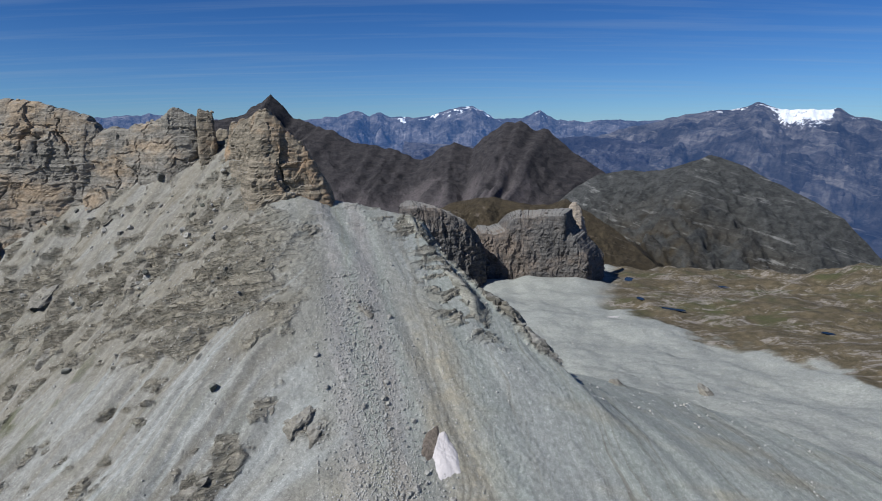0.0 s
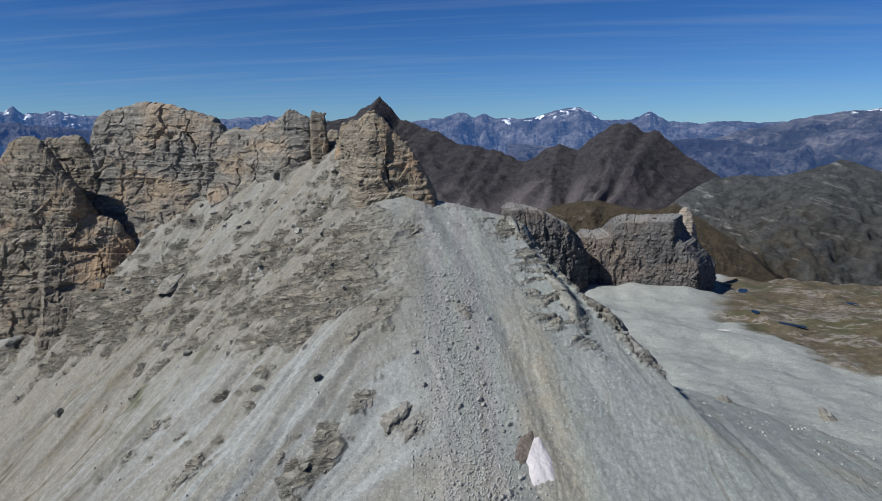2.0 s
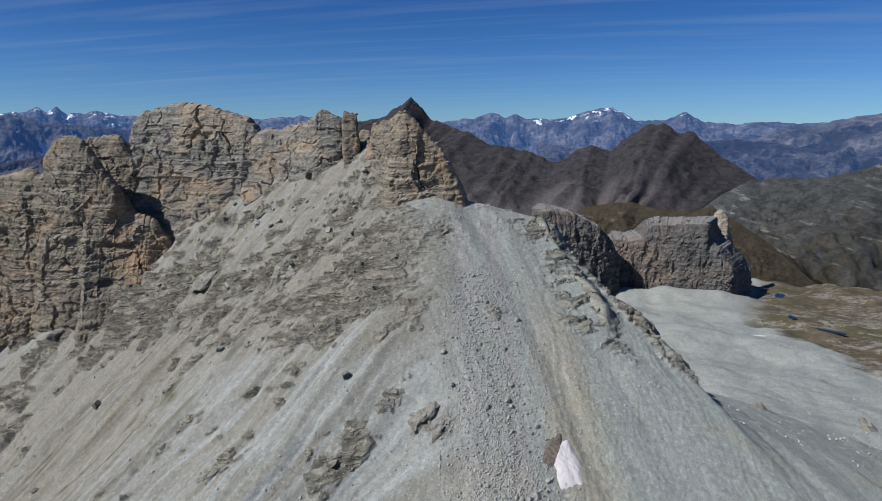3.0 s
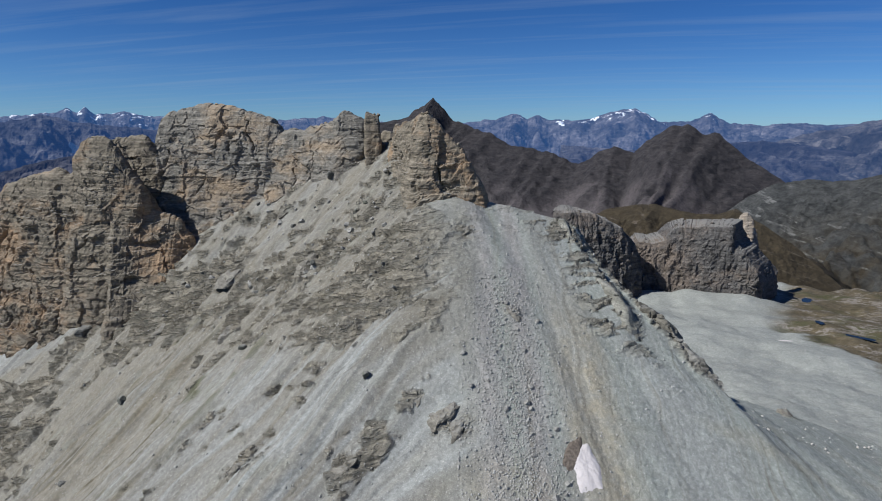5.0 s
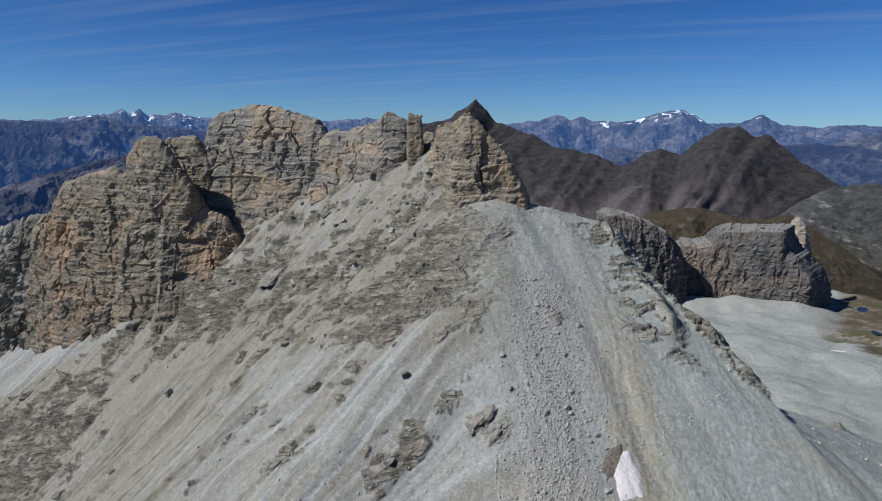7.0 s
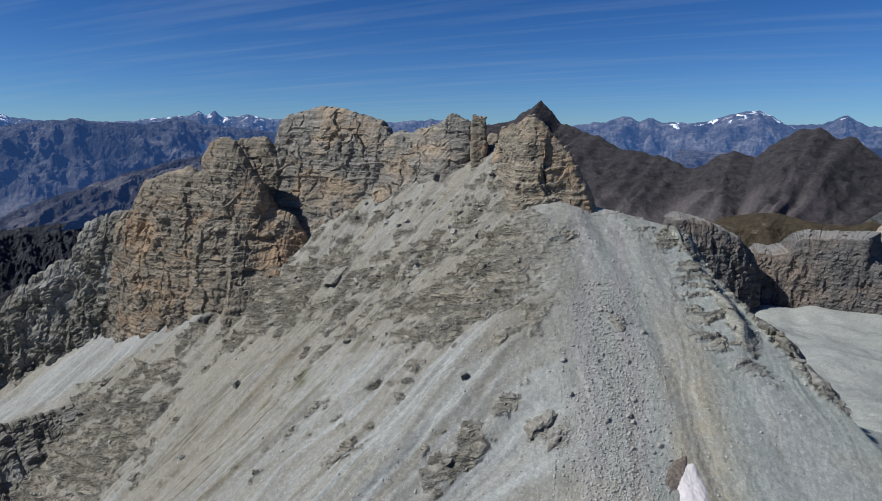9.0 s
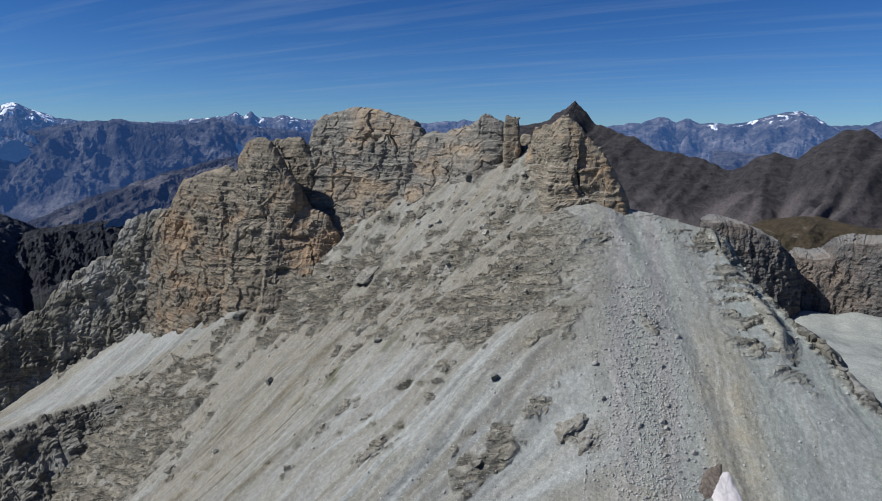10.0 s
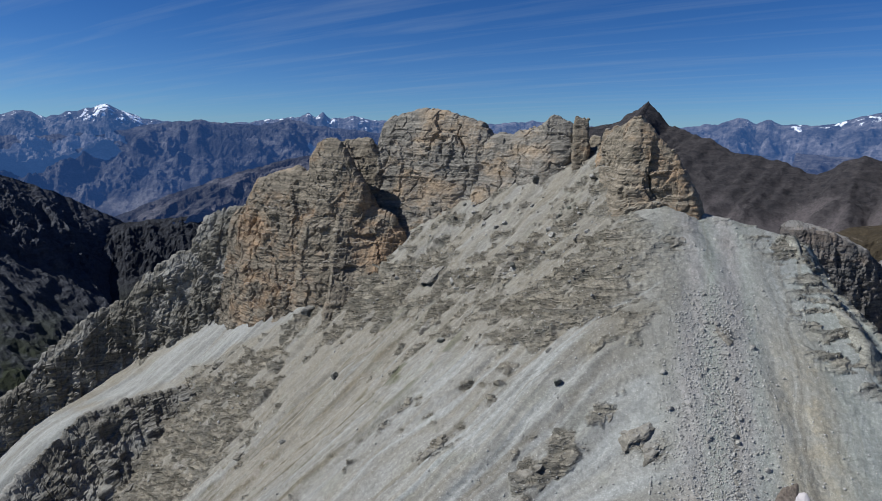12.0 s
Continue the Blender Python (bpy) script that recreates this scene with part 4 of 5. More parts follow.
# ---- mountains further off ----
M_BROWN = range_material("brown_mountain_rock", (0.017, 0.017, 0.021), (0.058, 0.052, 0.055), 2.0, meadow=(0.07, 0.05, 0.028), gravel=(0.098, 0.086, 0.09))
M_HILL = range_material("grey_green_hill", (0.026, 0.029, 0.031), (0.078, 0.08, 0.08), 2.0, meadow=(0.05, 0.037, 0.02), gravel=(0.088, 0.076, 0.068), slabs=(0.24, 0.24, 0.235))
# shade on both mountainsides is put into the rock colour, the spur darker still
M_SHADY = range_material("shaded_slate_mountain", (0.03, 0.034, 0.046), (0.085, 0.092, 0.112), 2.0, meadow=(0.034, 0.042, 0.02), gravel=(0.05, 0.054, 0.063))
M_SPUR = range_material("shade_darkened_spur", (0.014, 0.016, 0.022), (0.042, 0.046, 0.058), 2.0, meadow=(0.022, 0.026, 0.014), gravel=(0.034, 0.037, 0.044))
# the next four glow faintly blue to stand in for haze
M_FAR = range_material("far_rock_in_haze", (0.012, 0.014, 0.018), (0.06, 0.057, 0.058), 1.0, haze_glow=(0.011, 0.033, 0.102), gravel=(0.105, 0.096, 0.09))
M_MASSIF = range_material("massif_rock_in_haze", (0.012, 0.014, 0.018), (0.068, 0.062, 0.060), 1.0, haze_glow=(0.013, 0.037, 0.105), gravel=(0.2, 0.185, 0.17), slabs=(0.17, 0.155, 0.14))
M_MID = range_material("brown_ridge_in_haze", (0.018, 0.018, 0.021), (0.062, 0.056, 0.056), 1.4, haze_glow=(0.005, 0.015, 0.048), gravel=(0.075, 0.068, 0.066))
M_FARTHEST = range_material("farthest_rock_in_haze", (0.02, 0.02, 0.024), (0.085, 0.078, 0.078), 1.0, haze_glow=(0.02, 0.057, 0.158), gravel=(0.17, 0.16, 0.15))


def mountain(name, nodes, material, label, foot, slope=0.6, back=0.9, spurs=1.0, size=230.0, cell=7.0, jag=8.0, seed=0, kind="", category="mountain", scree=0.4, depth=None, apron_at=0.42, glacier=0.0, turf_at=0.45, crisp=True):
    """A mountain under a crest. nodes: (azimuth, elevation angle, distance, snow) along it; foot: height of its foot; slope: its grade."""
    az, el, r, snow = [np.array(v, float) for v in zip(*nodes)]
    x, y = around(az, r)
    z = r * np.tan(np.radians(el))
    run = np.concatenate([[0], np.cumsum(np.hypot(np.diff(x), np.diff(y)))])
    nu = int(run[-1] / cell) + 2
    t = np.linspace(0, run[-1], nu)
    cx, cy, cz, cs = [np.interp(t, run, v) for v in (x, y, z, snow)]
    cz = cz + jag * fbm(xyz(t / 45, 0.5, seed), 4, seed, 0.55) * 0.6
    tx, ty = np.gradient(cx), np.gradient(cy)
    w = max(3, nu // 12) | 1
    tx, ty = [np.convolve(np.pad(v, w // 2, mode="edge"), np.ones(w) / w, "valid") for v in (tx, ty)]
    ln = np.hypot(tx, ty)
    nx, ny = -ty / ln, tx / ln
    side = np.sign(-(nx * cx + ny * cy))
    nx, ny = nx * side, ny * side
    high = cz - foot
    far = depth or float(np.max(high)) / slope / 0.74
    skirt = bool(depth)
    v = np.concatenate([-np.linspace(1, 0, 18)[:-1] ** 1.3 * far * slope / back, np.linspace(0, 1, max(40, int(far / cell))) ** 1.15 * far])
    px, py = cx + nx * v[:, None], cy + ny * v[:, None]
    grade = np.where(v[:, None] >= 0, slope, back)
    a = np.abs(v)[:, None]
    fall = grade * a * (0.72 + 0.28 * np.exp(-a / (0.35 * far)))
    p = xyz(px.ravel(), py.ravel(), 0.0)
    tt, vv = np.broadcast_arrays(t[None, :], v[:, None])
    bend = 0.9 * vnoise(p / (1.4 * size), seed + 2) + 0.4 * vnoise(p / (0.5 * size), seed + 5)
    flute = ridged(xyz(tt.ravel() / size + bend, vv.ravel() / (2.4 * size), seed), 3, seed + 3, 0.5).reshape(px.shape)
    flute2 = ridged(xyz(tt.ravel() / (0.3 * size) + bend, vv.ravel() / (0.9 * size), seed + 0.5), 3, seed + 4, 0.5).reshape(px.shape)
    rid = 0.7 * flute + 0.3 * flute2
    grow = np.clip(a / (0.3 * far), 0, 1) ** 0.75
    grow2 = np.clip(a / (0.08 * far), 0, 1)
    # rock above, smooth aprons of scree below
    share = fall / np.maximum(high, 40)
    iso0 = fbm(p / (0.5 * size), 3, seed + 12).reshape(px.shape)
    apron = step(0.0, 0.14, share - apron_at - 0.12 * fbm(xyz(t / (0.5 * size), 0.2, seed), 3, seed + 8)[None, :] + 0.07 * flute - 0.12 * iso0)
    craggy = 1 - 0.8 * apron
    iso = ridged(p / (size * 0.62), 5, seed + 9, 0.52).reshape(px.shape)
    relief = spurs * size * (0.27 * iso * grow * (1 - 0.75 * apron) + 0.02 * flute * grow * (1 - 0.6 * apron) + 0.012 * flute2 * grow2 * (1 - apron))
    relief = relief + spurs * 0.06 * size * ridged(p / (size * 0.22), 4, seed + 7, 0.55).reshape(px.shape) * grow2 * craggy
    pz = np.maximum(cz - fall + relief - 0.15 * size * spurs * grow, foot - 30 + 6 * rid)
    pz = np.where(a < 1e-6, cz, np.minimum(pz, cz - 0.2 * a + 0 * pz))
    if skirt:
        pz[-1] = foot - 60
    below = cz - pz
    sn = cs * np.exp(-(np.maximum(0, below) / (18 + 75 * cs)) ** 2) * (0.5 + 1.0 * flute2 + 0.3 * glacier) * np.maximum(step(0.0, 0.35, fbm(p / 55, 3, seed + 13, 0.6).reshape(px.shape)), step(0.55, 0.72, cs)[None, :] * bool(glacier))
    sc = scree * np.maximum(apron * (step(0.8, 0.5, share) if skirt else step(0.95, 0.75, share)), 0.18 * step(0.2, 0.6, -rid + 0.15) * step(0.1, 0.4, a / far))
    turf = step(turf_at, turf_at + 0.35, below / np.max(high))
    zone = np.stack([np.clip(sn, 0, 1), np.clip(sc, 0, 1), turf, 0 * sn], -1)
    ob = grid_mesh(name, np.stack([px, py, pz], -1), material, [("zone", zone)], smooth=not crisp)
    return tagged(ob, label, category, "", kind)


mountain("mountain", [(26, -2.4, 2500, 0), (22.4, 0.1, 2500, 0), (20.2, 0.3, 2500, 0), (18.4, 0.6, 2500, 0), (17.0, 1.4, 2480, 0), (16.2, 1.75, 2470, 0), (15.4, 2.55, 2460, 0), (14.6, 1.6, 2450, 0), (13.6, 0.7, 2440, 0), (11.8, -0.2, 2400, 0),
                      (10.3, -0.55, 2350, 0), (7.9, -1.7, 2300, 0), (5.4, -2.1, 2270, 0), (2.4, -3.15, 2230, 0), (0.35, -2.1, 2220, 0), (-0.6, -1.75, 2215, 0), (-2.2, -2.15, 2210, 0), (-3.4, -1.0, 2205, 0),
                      (-5.1, 0.05, 2200, 0), (-6.3, 0.15, 2190, 0), (-7.4, -0.3, 2180, 0), (-8.2, -0.65, 2175, 0), (-8.9, -0.55, 2170, 0), (-10.2, -1.8, 2150, 0), (-12.6, -3.5, 2120, 0), (-14.6, -4.7, 2090, 0), (-16.5, -6.0, 2060, 0)], M_BROWN,
         "dark brown mountain chain with a sharp summit and scree aprons", -560, slope=0.52, size=260, seed=101, cell=7.2, jag=12, scree=1.0, spurs=0.55, apron_at=0.24, crisp=False)
mountain("mountain", [(-3.0, -11.5, 1800, 0), (-8.0, -8.5, 1800, 0), (-11.5, -5.6, 1800, 0), (-13.2, -4.5, 1800, 0), (-15.5, -4.0, 1800, 0), (-17.2, -4.15, 1790, 0), (-18.8, -3.95, 1780, 0), (-20.5, -3.35, 1760, 0), (-22.3, -2.65, 1745, 0), (-24.0, -3.1, 1730, 0), (-26.1, -4.15, 1715, 0), (-29.1, -5.6, 1690, 0), (-32.3, -7.4, 1660, 0), (-35.0, -10.1, 1640, 0), (-38, -13, 1620, 0)],
         M_HILL, "rounded grey-green mountain with bedded slabs and meadows", -640, slope=0.5, size=200, seed=102, cell=6, jag=5, turf_at=0.05, scree=0.5, crisp=False)
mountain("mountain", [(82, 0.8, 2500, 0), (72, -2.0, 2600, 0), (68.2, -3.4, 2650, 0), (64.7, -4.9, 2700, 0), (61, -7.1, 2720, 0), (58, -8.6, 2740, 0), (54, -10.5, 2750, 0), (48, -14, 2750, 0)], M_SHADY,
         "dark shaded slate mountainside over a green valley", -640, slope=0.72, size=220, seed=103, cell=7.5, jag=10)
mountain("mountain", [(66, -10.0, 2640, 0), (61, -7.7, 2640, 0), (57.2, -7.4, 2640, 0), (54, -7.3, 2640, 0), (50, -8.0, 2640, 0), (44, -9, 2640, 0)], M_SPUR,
         "dark shaded broken mountain spur behind the ridge", -640, slope=0.6, size=180, seed=104, cell=7.5, jag=12)
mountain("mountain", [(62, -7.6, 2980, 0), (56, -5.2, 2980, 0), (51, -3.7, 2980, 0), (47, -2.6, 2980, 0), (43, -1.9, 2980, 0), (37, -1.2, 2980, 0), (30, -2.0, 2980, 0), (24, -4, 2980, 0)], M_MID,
         "wooded mountain ridge in blue haze across the valley", -700, slope=0.36, size=240, seed=105, depth=380, spurs=1.1, apron_at=0.45, cell=8, jag=10, kind="structure", category="far mountains")
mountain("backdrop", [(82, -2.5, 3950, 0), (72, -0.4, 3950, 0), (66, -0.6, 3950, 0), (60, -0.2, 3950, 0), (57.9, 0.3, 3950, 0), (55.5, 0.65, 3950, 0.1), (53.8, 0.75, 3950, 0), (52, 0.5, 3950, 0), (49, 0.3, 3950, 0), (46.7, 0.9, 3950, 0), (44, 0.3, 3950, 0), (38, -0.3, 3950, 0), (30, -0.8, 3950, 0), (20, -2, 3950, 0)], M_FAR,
         "banded mountain range in blue haze under a hazy sky", -750, slope=0.52, size=640, seed=106, depth=950, spurs=0.55, apron_at=0.30, cell=9, jag=14, kind="structure", category="far mountains", scree=0.5)
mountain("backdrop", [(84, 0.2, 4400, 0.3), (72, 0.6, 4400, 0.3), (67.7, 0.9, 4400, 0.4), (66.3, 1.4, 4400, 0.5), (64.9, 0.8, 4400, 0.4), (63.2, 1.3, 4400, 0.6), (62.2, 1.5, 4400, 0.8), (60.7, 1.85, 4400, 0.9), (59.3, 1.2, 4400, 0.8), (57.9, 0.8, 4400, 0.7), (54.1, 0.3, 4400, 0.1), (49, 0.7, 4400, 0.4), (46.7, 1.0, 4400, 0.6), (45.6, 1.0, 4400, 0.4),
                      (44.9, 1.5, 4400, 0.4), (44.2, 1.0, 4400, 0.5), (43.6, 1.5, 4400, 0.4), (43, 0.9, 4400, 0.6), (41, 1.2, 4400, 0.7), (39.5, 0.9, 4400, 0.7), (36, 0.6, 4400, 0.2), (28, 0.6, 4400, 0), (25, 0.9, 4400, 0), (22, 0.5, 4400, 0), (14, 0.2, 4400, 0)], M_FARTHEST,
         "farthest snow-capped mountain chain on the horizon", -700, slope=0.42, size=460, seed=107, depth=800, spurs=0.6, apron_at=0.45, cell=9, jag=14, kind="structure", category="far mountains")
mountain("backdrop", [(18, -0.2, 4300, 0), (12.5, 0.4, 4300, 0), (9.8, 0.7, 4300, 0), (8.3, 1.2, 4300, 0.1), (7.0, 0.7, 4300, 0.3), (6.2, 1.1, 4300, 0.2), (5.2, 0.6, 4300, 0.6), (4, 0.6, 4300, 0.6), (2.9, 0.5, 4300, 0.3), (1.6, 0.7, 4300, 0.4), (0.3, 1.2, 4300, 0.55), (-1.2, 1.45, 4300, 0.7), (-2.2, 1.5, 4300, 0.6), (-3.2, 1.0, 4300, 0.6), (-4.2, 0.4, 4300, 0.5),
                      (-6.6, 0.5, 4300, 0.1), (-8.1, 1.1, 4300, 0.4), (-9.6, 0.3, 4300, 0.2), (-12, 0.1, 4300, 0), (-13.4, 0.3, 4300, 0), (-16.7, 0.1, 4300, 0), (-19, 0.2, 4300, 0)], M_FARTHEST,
         "distant haze-blue mountains with snowfields near the summits", -700, slope=0.40, size=520, seed=108, depth=900, spurs=0.6, apron_at=0.45, cell=9, jag=12, kind="structure", category="far mountains")
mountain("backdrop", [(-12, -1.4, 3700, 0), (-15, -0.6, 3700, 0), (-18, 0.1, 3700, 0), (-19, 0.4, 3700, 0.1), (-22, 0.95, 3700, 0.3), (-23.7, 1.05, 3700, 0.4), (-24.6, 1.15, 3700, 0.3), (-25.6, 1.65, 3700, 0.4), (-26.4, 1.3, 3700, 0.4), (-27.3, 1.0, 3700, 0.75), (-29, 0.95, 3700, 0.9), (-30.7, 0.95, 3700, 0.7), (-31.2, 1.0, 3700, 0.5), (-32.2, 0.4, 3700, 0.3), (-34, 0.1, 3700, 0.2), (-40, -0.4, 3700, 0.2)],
         M_MASSIF, "haze-blue mountain massif with a white glacier beside its summit", -750, slope=0.36, size=680, seed=109, depth=1300, spurs=0.7, apron_at=0.55, cell=9, jag=10, glacier=0.6, kind="structure", category="far mountains", scree=0.9)
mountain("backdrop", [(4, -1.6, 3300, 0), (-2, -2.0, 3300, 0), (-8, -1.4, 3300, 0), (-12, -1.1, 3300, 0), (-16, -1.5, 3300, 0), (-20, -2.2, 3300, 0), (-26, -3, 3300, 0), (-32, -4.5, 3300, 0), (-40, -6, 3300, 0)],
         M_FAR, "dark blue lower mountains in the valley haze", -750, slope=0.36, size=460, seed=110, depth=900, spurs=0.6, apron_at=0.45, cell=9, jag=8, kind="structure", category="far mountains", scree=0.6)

M_MEADOW = range_material("brown_alpine_meadow", (0.035, 0.028, 0.018), (0.062, 0.048, 0.03), 3.0, meadow=(0.045, 0.036, 0.018), gravel=(0.065, 0.05, 0.036), slabs=(0.15, 0.125, 0.105))
mountain("hill", [(5, -9.5, 1250, 0), (2, -8.2, 1250, 0), (0, -7.2, 1250, 0), (-2.2, -6.7, 1250, 0), (-4.2, -6.5, 1240, 0), (-6.5, -7.0, 1230, 0), (-9.0, -7.3, 1220, 0), (-10.6, -6.6, 1210, 0), (-12.0, -7.4, 1200, 0), (-15, -9.2, 1180, 0), (-19, -12.5, 1150, 0)],
         M_MEADOW, "brown grassy saddle with bare earth behind the cliffs", -420, slope=0.42, back=0.5, size=120, seed=111, cell=4, jag=4, spurs=0.8, category="hill")
M_TAN = cliff_material("pale_tan_rock", (0.20, 0.165, 0.13), (0.38, 0.33, 0.28), (0.33, 0.27, 0.22), 0.5, 0.7)
rock_wall("rock_tooth", [(-10.4, -9.2, 790), (-10.8, -7.6, 790), (-11.1, -7.0, 790), (-11.5, -6.9, 790), (-11.9, -7.4, 790), (-12.4, -9.0, 790), (-12.9, -11.0, 790)], M_TAN,
          "pale tan rock tooth rising behind the cliff", "rock tooth", front=0.45, back=0.5, thick=4, seed=15, cell=0.9, rough=1.2, blocks=4)

# ---- loose rock ----
def ground_along(az, el):
    """Where the lines at these azimuths and elevation angles from the hovering point meet the ground."""
    az, el = np.atleast_1d(np.asarray(az, float)), np.atleast_1d(np.asarray(el, float))
    r = np.geomspace(60, 1300, 420)
    rr, aa = np.meshgrid(r, az)
    x, y = around(aa, rr)
    px, py, pz, _, _ = ground_shape(x.ravel(), y.ravel())
    gap = pz.reshape(rr.shape) - rr * np.tan(np.radians(el))[:, None]
    k = np.argmax(gap > 0, axis=1)
    i = np.arange(len(az))
    return np.stack([px.reshape(rr.shape)[i, k], py.reshape(rr.shape)[i, k], pz.reshape(rr.shape)[i, k]], -1)


def stone_mesh(name, seed, material, detail=3, flat=0.7):
    p, tri = stone_points(seed, detail, flat=flat)
    me = bpy.data.meshes.new(name)
    me.from_pydata(p.tolist(), [], tri.tolist())
    me.materials.append(material)
    return me


STONES = [stone_mesh("boulder", 300 + k, M_BLOCK, 3, 0.55 + 0.08 * k) for k in range(6)]
DARK_STONES = [stone_mesh("boulder", 320 + k, M_DARKROCK, 3, 0.55 + 0.08 * k) for k in range(4)]


def boulder(at, size, k, turn, label, group="", dark=False, tilt=(0, 0), name="boulder", stretch=(1, 1, 1), category="boulder"):
    ob = new(name, (DARK_STONES if dark else STONES)[k % (4 if dark else 6)])
    ob.matrix_world = Matrix.LocRotScale(Vector(at), Euler((radians(tilt[0]), radians(tilt[1]), radians(turn))), Vector(stretch) * size)
    return tagged(ob, label, category, group)


# single blocks that stand out on the slopes: azimuth, elevation angle, width in metres, dark or pale
SINGLE = [(42.9, -22.0, 7.0, 1), (45.6, -16.4, 11.0, 1), (32.7, -19.1, 4.5, 1), (21.8, -22.3, 4.5, 1), (40.4, -10.9, 5.0, 0), (31.0, -6.9, 3.5, 1), (16.9, -4.6, 5.0, 0),
          (48.0, -27.2, 5.0, 1), (24.5, -4.6, 9.0, 1), (19.6, -4.4, 4.0, 0), (37.6, -9.4, 7.5, 1), (28.0, -9.0, 4.0, 1), (23.0, -9.5, 5.0, 0), (8.9, -18.0, 1.9, 0)]
spots = ground_along([v[0] for v in SINGLE], [v[1] for v in SINGLE])
rng = np.random.RandomState(77)
for (a, e, wide, dark), at in zip(SINGLE, spots):
    boulder(at + np.array([0, 0, 0.1 * wide]), wide, rng.randint(6), rng.uniform(0, 360), "large dark angular block lodged in the scree" if dark else "large pale grey block lying on the scree",
            dark=bool(dark), tilt=(rng.uniform(-20, 20), rng.uniform(-20, 20)), stretch=(1, 0.8, 0.75))

# frost-broken blocks strewn below the ridge
g = np.random.RandomState(91)
az, el = g.uniform(19, 43, 110), g.uniform(-15.5, -4.5, 110)
keep = el < -3.4 - 0.17 * (az - 19) - 1.2
az, el = az[keep], el[keep]
for k, at in enumerate(ground_along(az, el)):
    size = 1.3 + 3.4 * g.rand() ** 2.5
    boulder(at + np.array([0, 0, 0.08 * size]), size, k, g.uniform(0, 360), "dark frost-broken block on the upper scree" if k % 3 == 0 else "grey frost-broken block on the upper scree",
            "blocks on the upper scree", dark=k % 3 == 0, tilt=(g.uniform(-25, 25), g.uniform(-25, 25)), stretch=(1, 0.8, 0.8))


def rock_knob(at, wide, tall, seed):
    """A crag of living rock, half buried: angular, bedded, longer down the slope than across."""
    g = np.random.RandomState(seed)
    p, tri = stone_points(seed, 4, 16, 0.9)
    right = at[0] > -40
    p = p * np.array([0.95 * wide, 1.8 * wide, 1.4 * tall]) * g.uniform(0.85, 1.15, 3)
    q = p + np.array(at) * 0.37
    lv = (q[:, 2] + 0.2 * q[:, 0] + 0.5 * fbm(q / 4, 2, seed + 3)) / 0.9
    big = facets(q / np.array([0.35 * wide, 0.4 * wide, 0.45 * tall]), seed + 1)
    out = p / (np.linalg.norm(p, axis=1, keepdims=True) + 1e-6)
    d = 0.11 * wide * big + 1.0 * (hash01(np.floor(lv), seed) - 0.5) + 0.5 * (hash01(np.floor(2.3 * lv), seed + 9) - 0.5) + 0.35 * fbm(q / 2.2, 3, seed, 0.6)
    p = p + out * d[:, None] * np.array([1, 1, 0.6])
    me = bpy.data.meshes.new("rock_outcrop")
    me.from_pydata(p.tolist(), [], tri.tolist())
    me.materials.append(M_OUTCROP)
    ob = new("rock_outcrop", me)
    turn = (30 if right else -30) + g.uniform(-12, 12)
    ob.matrix_world = pose(at[0], at[1], at[2] - 0.62 * tall, 0, 0, turn) @ Matrix.Rotation(radians(-28), 4, "X").inverted()
    return tagged(ob, "bedded brown-grey rock outcrop breaking through the scree", "rock outcrop", "outcrops on the slope")


M_OUTCROP = cliff_material("outcrop_rock", (0.10, 0.092, 0.078), (0.225, 0.208, 0.178), (0.25, 0.24, 0.215), 0.4)
spots = ground_along([v[0] for v in KNOBS], [v[1] for v in KNOBS])
for k, ((a, e, wide, tall), at) in enumerate(zip(KNOBS, spots)):
    rock_knob(at, wide, tall, 400 + k)


# tumbled blocks in the chute above the snow patch
def in_chute(count, seed, lo, hi):
    g = np.random.RandomState(seed)
    s2 = lo + (hi - lo) * g.rand(count) ** 0.8
    mid, half = 27.6 - 0.28 * s2, 9 + 0.055 * s2
    c2 = mid + half * np.clip(g.normal(size=count) * 0.6, -1.3, 1.3)
    x = FOOT[0] + 0.5 * s2 + 0.866 * c2
    y = FOOT[1] - 0.866 * s2 + 0.5 * c2
    px, py, pz, _, _ = ground_shape(x, y)
    return np.stack([px, py, pz], -1), g


places, g = in_chute(170, 5, 45, 145)
for k, at in enumerate(places):
    size = 1.0 + 1.7 * g.rand() ** 3
    boulder(at + np.array([0, 0, 0.12 * size]), size, k, g.uniform(0, 360), "angular grey boulder in a chute of rubble", "boulders in the chute", tilt=(g.uniform(-25, 25), g.uniform(-25, 25)))


def rubble(name, at, sizes, material, label, seed):
    """Many small stones in one mesh."""
    g = np.random.RandomState(seed)
    shapes = [stone_points(500 + k, 1, 8, 0.6 + 0.1 * k) for k in range(4)]
    verts, tris, count = [], [], 0
    for p, size in zip(at, sizes):
        pts, tri = shapes[g.randint(4)]
        turn = np.array(Euler(g.uniform(-3, 3, 3)).to_matrix())
        verts.append((pts @ turn.T) * size + p + np.array([0, 0, 0.1 * size]))
        tris.append(tri + count)
        count += len(pts)
    me = bpy.data.meshes.new(name)
    v, f = np.concatenate(verts), np.concatenate(tris)
    me.vertices.add(len(v)); me.vertices.foreach_set("co", v.reshape(-1).astype(np.float32))
    me.loops.add(f.size); me.loops.foreach_set("vertex_index", f.reshape(-1).astype(np.int32))
    me.polygons.add(len(f)); me.polygons.foreach_set("loop_start", (np.arange(len(f)) * 3).astype(np.int32))
    me.update(calc_edges=True)
    me.materials.append(material)
    return tagged(new(name, me), label, "rubble", kind="stuff")


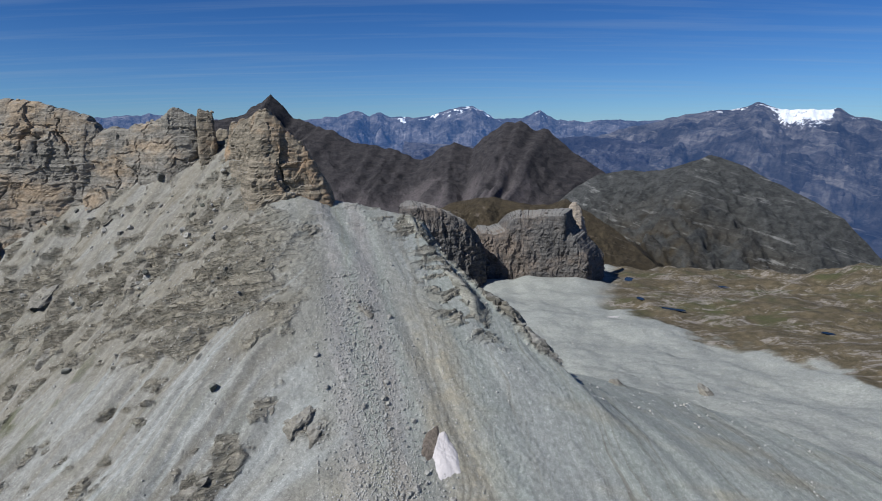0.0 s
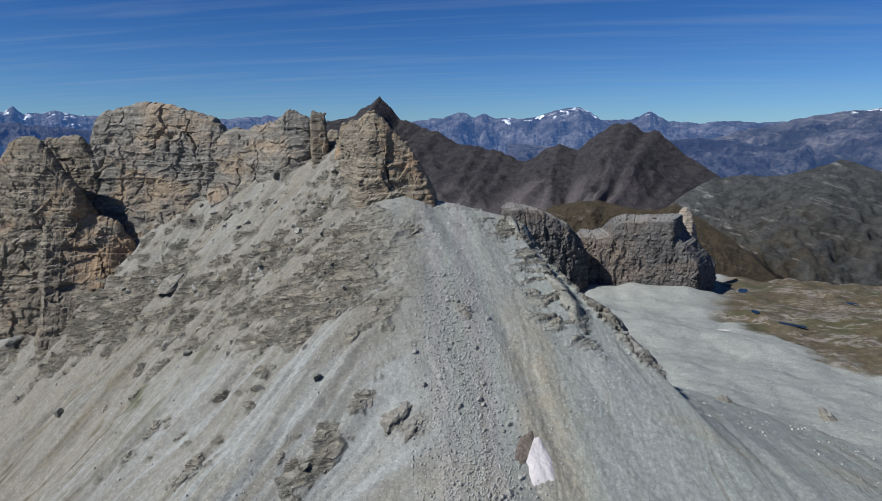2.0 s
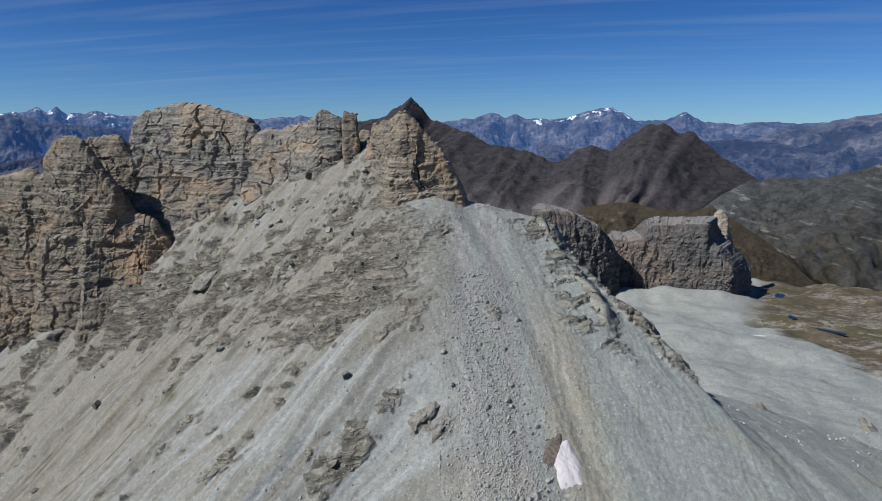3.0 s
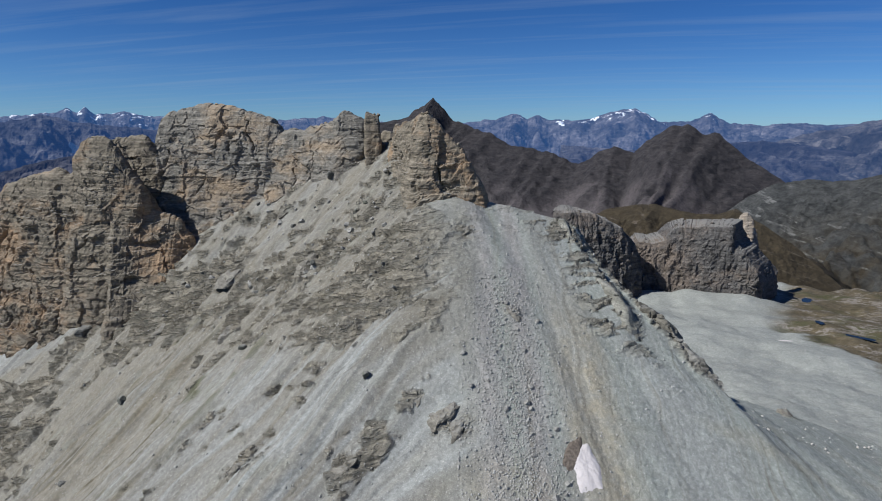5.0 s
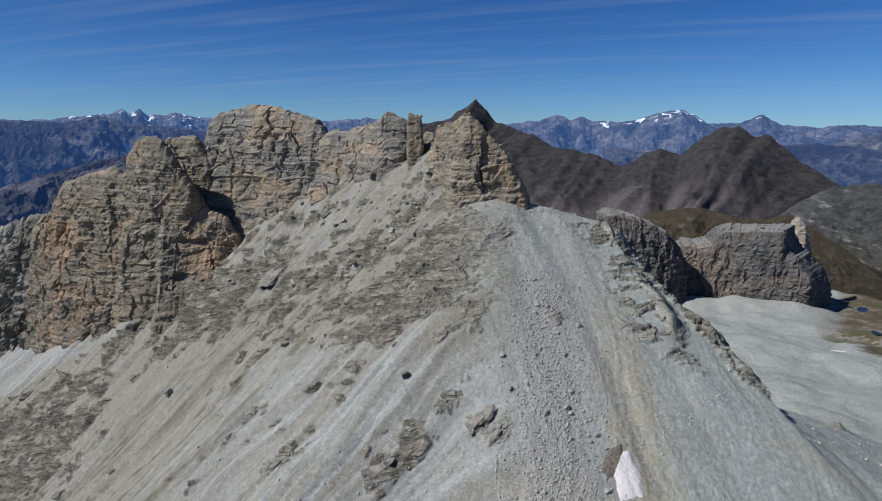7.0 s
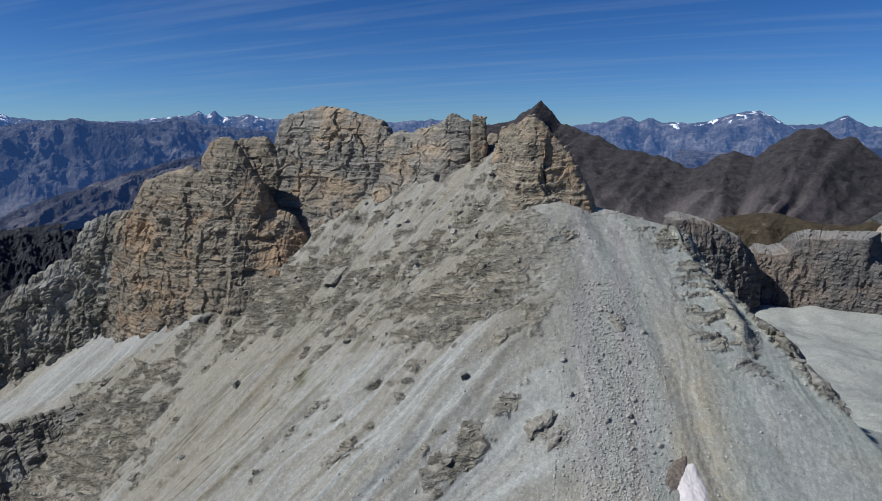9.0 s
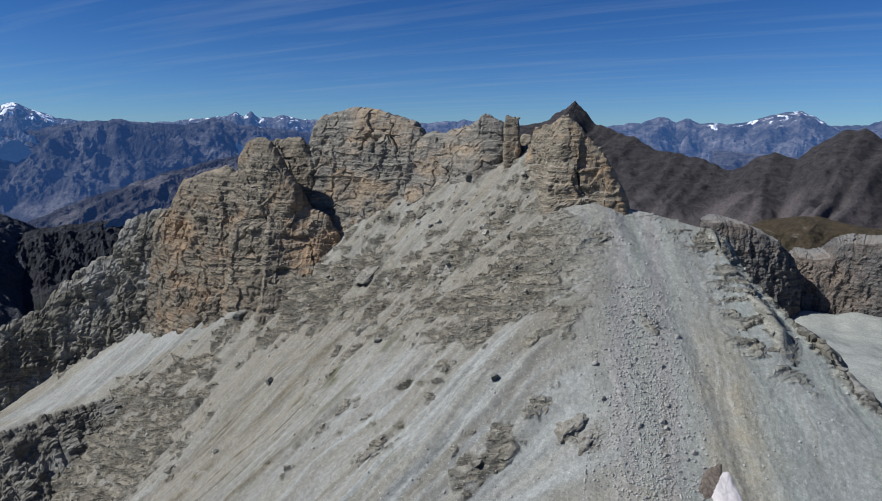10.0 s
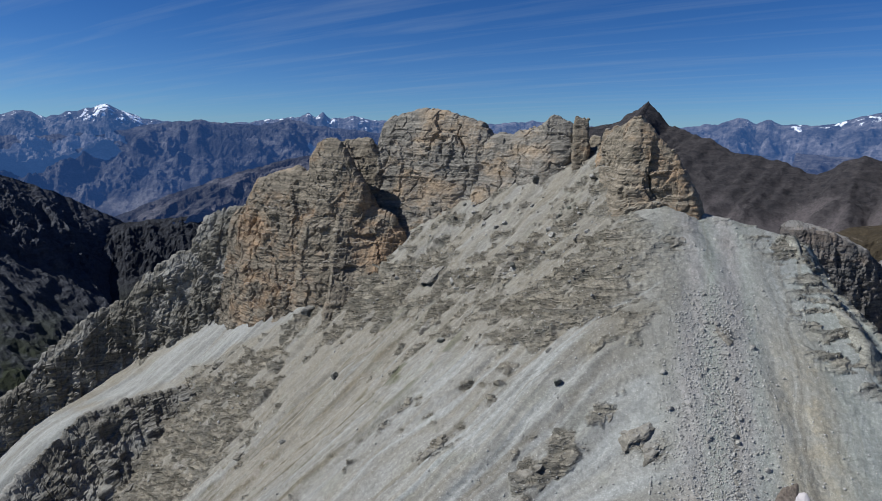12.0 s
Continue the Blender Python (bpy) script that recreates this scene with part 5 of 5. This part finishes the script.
def rubble_material():
    n = Nodes("rubble_stone")
    each = n.tree.nodes["Geometry"].outputs["Random Per Island"]
    c = n.blend(each, (0.265, 0.26, 0.25), (0.385, 0.376, 0.362))
    c = n.blend(n.span(n.noise(2.5, 5, 0.7), 0.4, 0.7, 0.0, 0.5), c, (0.24, 0.23, 0.20))
    return n.finish(c, 0.92, [(n.noise(4.0, 4, 0.7), 0.15, 0.6)])


M_RUBBLE = rubble_material()
places, g = in_chute(10000, 6, 40, 150)
rubble("rubble", places, 0.22 + 0.75 * g.rand(len(places)) ** 3, M_RUBBLE, "grey frost-broken rubble filling the chute", 61)


def scatter(count, seed, az, r):
    g = np.random.RandomState(seed)
    a, d = g.uniform(*az, count), r[0] * (r[1] / r[0]) ** g.rand(count)
    x, y = around(a, d)
    px, py, pz, zone, _ = ground_shape(x, y)
    keep = (zone[:, 3] < 0.2) & (fbm(xyz(x / 25, y / 25), 3, seed) > -0.1)
    return np.stack([px, py, pz], -1)[keep], g


places, g = scatter(10000, 7, (-8, 66), (120, 520))
rubble("rubble", places, (0.3 + 1.1 * g.rand(len(places)) ** 5) * np.clip(np.hypot(places[:, 0], places[:, 1]) / 280, 0.7, 1.3), M_RUBBLE, "loose stones strewn over the mountain slopes", 62)
places, g = scatter(900, 8, (-38, -8), (230, 520))
rubble("rubble", places, 0.5 + 1.2 * g.rand(len(places)) ** 4, M_RUBBLE, "scattered stones on the gravel basin", 63)


# ---- snow patch ----
def snow_material(name, colour):
    n = Nodes(name)
    dirt = n.noise(0.9, 6, 0.7)
    c = n.blend(n.span(dirt, 0.48, 0.7, 0.0, 0.5), colour, (0.42, 0.38, 0.36))
    n.bsdf.inputs["Subsurface Weight"].default_value = 0.0
    return n.finish(c, 0.7, [(n.noise(1.6, 4, 0.6), 0.3, 0.4)])


def draped(name, az, el, long, wide, turn, material, label, category, thick=0.5, seed=0, kind="", n=40):
    """A sheet that lies on the ground with an uneven rim and a rounded edge."""
    at = ground_along(az, el)[0]
    u, v = np.meshgrid(np.linspace(0, 2 * np.pi, 72, endpoint=False), np.linspace(0, 1, 14))
    rim = 1 + 0.22 * fbm(xyz(np.cos(u.ravel()) * 1.3, np.sin(u.ravel()) * 1.3, seed), 3, seed).reshape(u.shape)
    lx, ly = v * rim * np.cos(u) * wide / 2, v * rim * np.sin(u) * long / 2
    lx = lx * (1 - 0.55 * ly / long)
    ca, sa = math.cos(radians(turn)), math.sin(radians(turn))
    x, y = at[0] + lx * ca - ly * sa, at[1] + lx * sa + ly * ca
    px, py, pz, _, _ = ground_shape(x.ravel(), y.ravel())
    z = pz.reshape(x.shape) + thick * (1 - v ** 5) - 0.12 * v ** 5
    ob = grid_mesh(name, np.stack([px.reshape(x.shape), py.reshape(x.shape), z], -1), material, closed=True)
    return tagged(ob, label, category, kind=kind)


M_SNOW = snow_material("old_snow", (0.50, 0.465, 0.47))
def wet_gravel_material():
    n = Nodes("wet_brown_gravel")
    c = n.blend(n.span(n.noise(1.2, 6, 0.7), 0.3, 0.7), (0.085, 0.068, 0.056), (0.17, 0.142, 0.12))
    return n.finish(c, 0.75, [(n.noise(2.2, 5, 0.7), 0.4, 0.8)])


M_WETROCK = wet_gravel_material()
draped("snow_patch", 0.45, -29.5, 15.0, 8.5, 10, M_SNOW, "leftover patch of dirty old snow at the foot of the chute", "snow patch", 0.6, 3)
draped("wet_gravel", 1.75, -28.6, 12.0, 5.0, -14, M_WETROCK, "wet brown gravel beside the melting snow", "gravel patch", 0.55, 4)


# ---- tarns on the plateau ----
def water_material():
    n = Nodes("tarn_water")
    n.bsdf.inputs["IOR"].default_value = 1.33
    return n.finish((0.012, 0.02, 0.03), 0.08)


M_WATER = water_material()
for az, el, long, wide, turn in ((-16.4, -13.6, 24, 10, -20), (-17.5, -15.2, 12, 6, 10), (-20.3, -15.9, 26, 6, 60), (-24.0, -13.6, 18, 6, 70), (-32.3, -16.3, 14, 5, 50)):
    at = ground_along(az, el)[0]
    u, v = np.meshgrid(np.linspace(0, 2 * np.pi, 60, endpoint=False), np.linspace(0.02, 1, 4))
    rim = 1 + 0.25 * fbm(xyz(np.cos(u.ravel()) * 1.4, np.sin(u.ravel()) * 1.4, az), 3, 70).reshape(u.shape)
    lx, ly = v * rim * np.cos(u) * wide / 2, v * rim * np.sin(u) * long / 2
    ca, sa = math.cos(radians(turn)), math.sin(radians(turn))
    x, y = at[0] + lx * ca - ly * sa, at[1] + lx * sa + ly * ca
    tarn = grid_mesh("water", np.stack([x, y, np.full(x.shape, at[2] + 0.6)], -1), M_WATER, closed=True)
    tagged(tarn, "small dark mountain tarn on the grassy plateau", "tarn", "tarns on the plateau", "structure")
draped("snow_patch", -15.2, -16.95, 5.0, 11.0, 0, M_SNOW, "small white remnant of snow on the gravel", "snow patch", 0.4, 5)


# ---- track on the floor of the valley ----
def valley_track():
    az, r = np.linspace(66.0, 71.5, 60), np.linspace(2230, 1980, 60)
    x, y = around(az, r)
    x = x + 14 * np.sin(az * 3.1)
    z = ground_shape(x, y)[2]
    z = np.maximum.accumulate(np.convolve(np.pad(z, 4, mode="edge"), np.ones(9) / 9, "valid")[::-1])[::-1] + 2.5
    tx, ty = np.gradient(x), np.gradient(y)
    ln = np.hypot(tx, ty)
    rows = [np.stack([x - ty / ln * w, y + tx / ln * w, z + h], -1) for w, h in ((-7, -6), (-5, 0), (5, 0), (7, -6))]
    n = Nodes("pale_track")
    mat = n.finish(n.blend(n.span(n.noise(0.2, 4, 0.6), 0.3, 0.7), (0.20, 0.19, 0.165), (0.27, 0.26, 0.23)), 0.95)
    tagged(grid_mesh("road", np.array(rows), mat), "pale gravel track along the valley floor", "road", kind="structure")


valley_track()
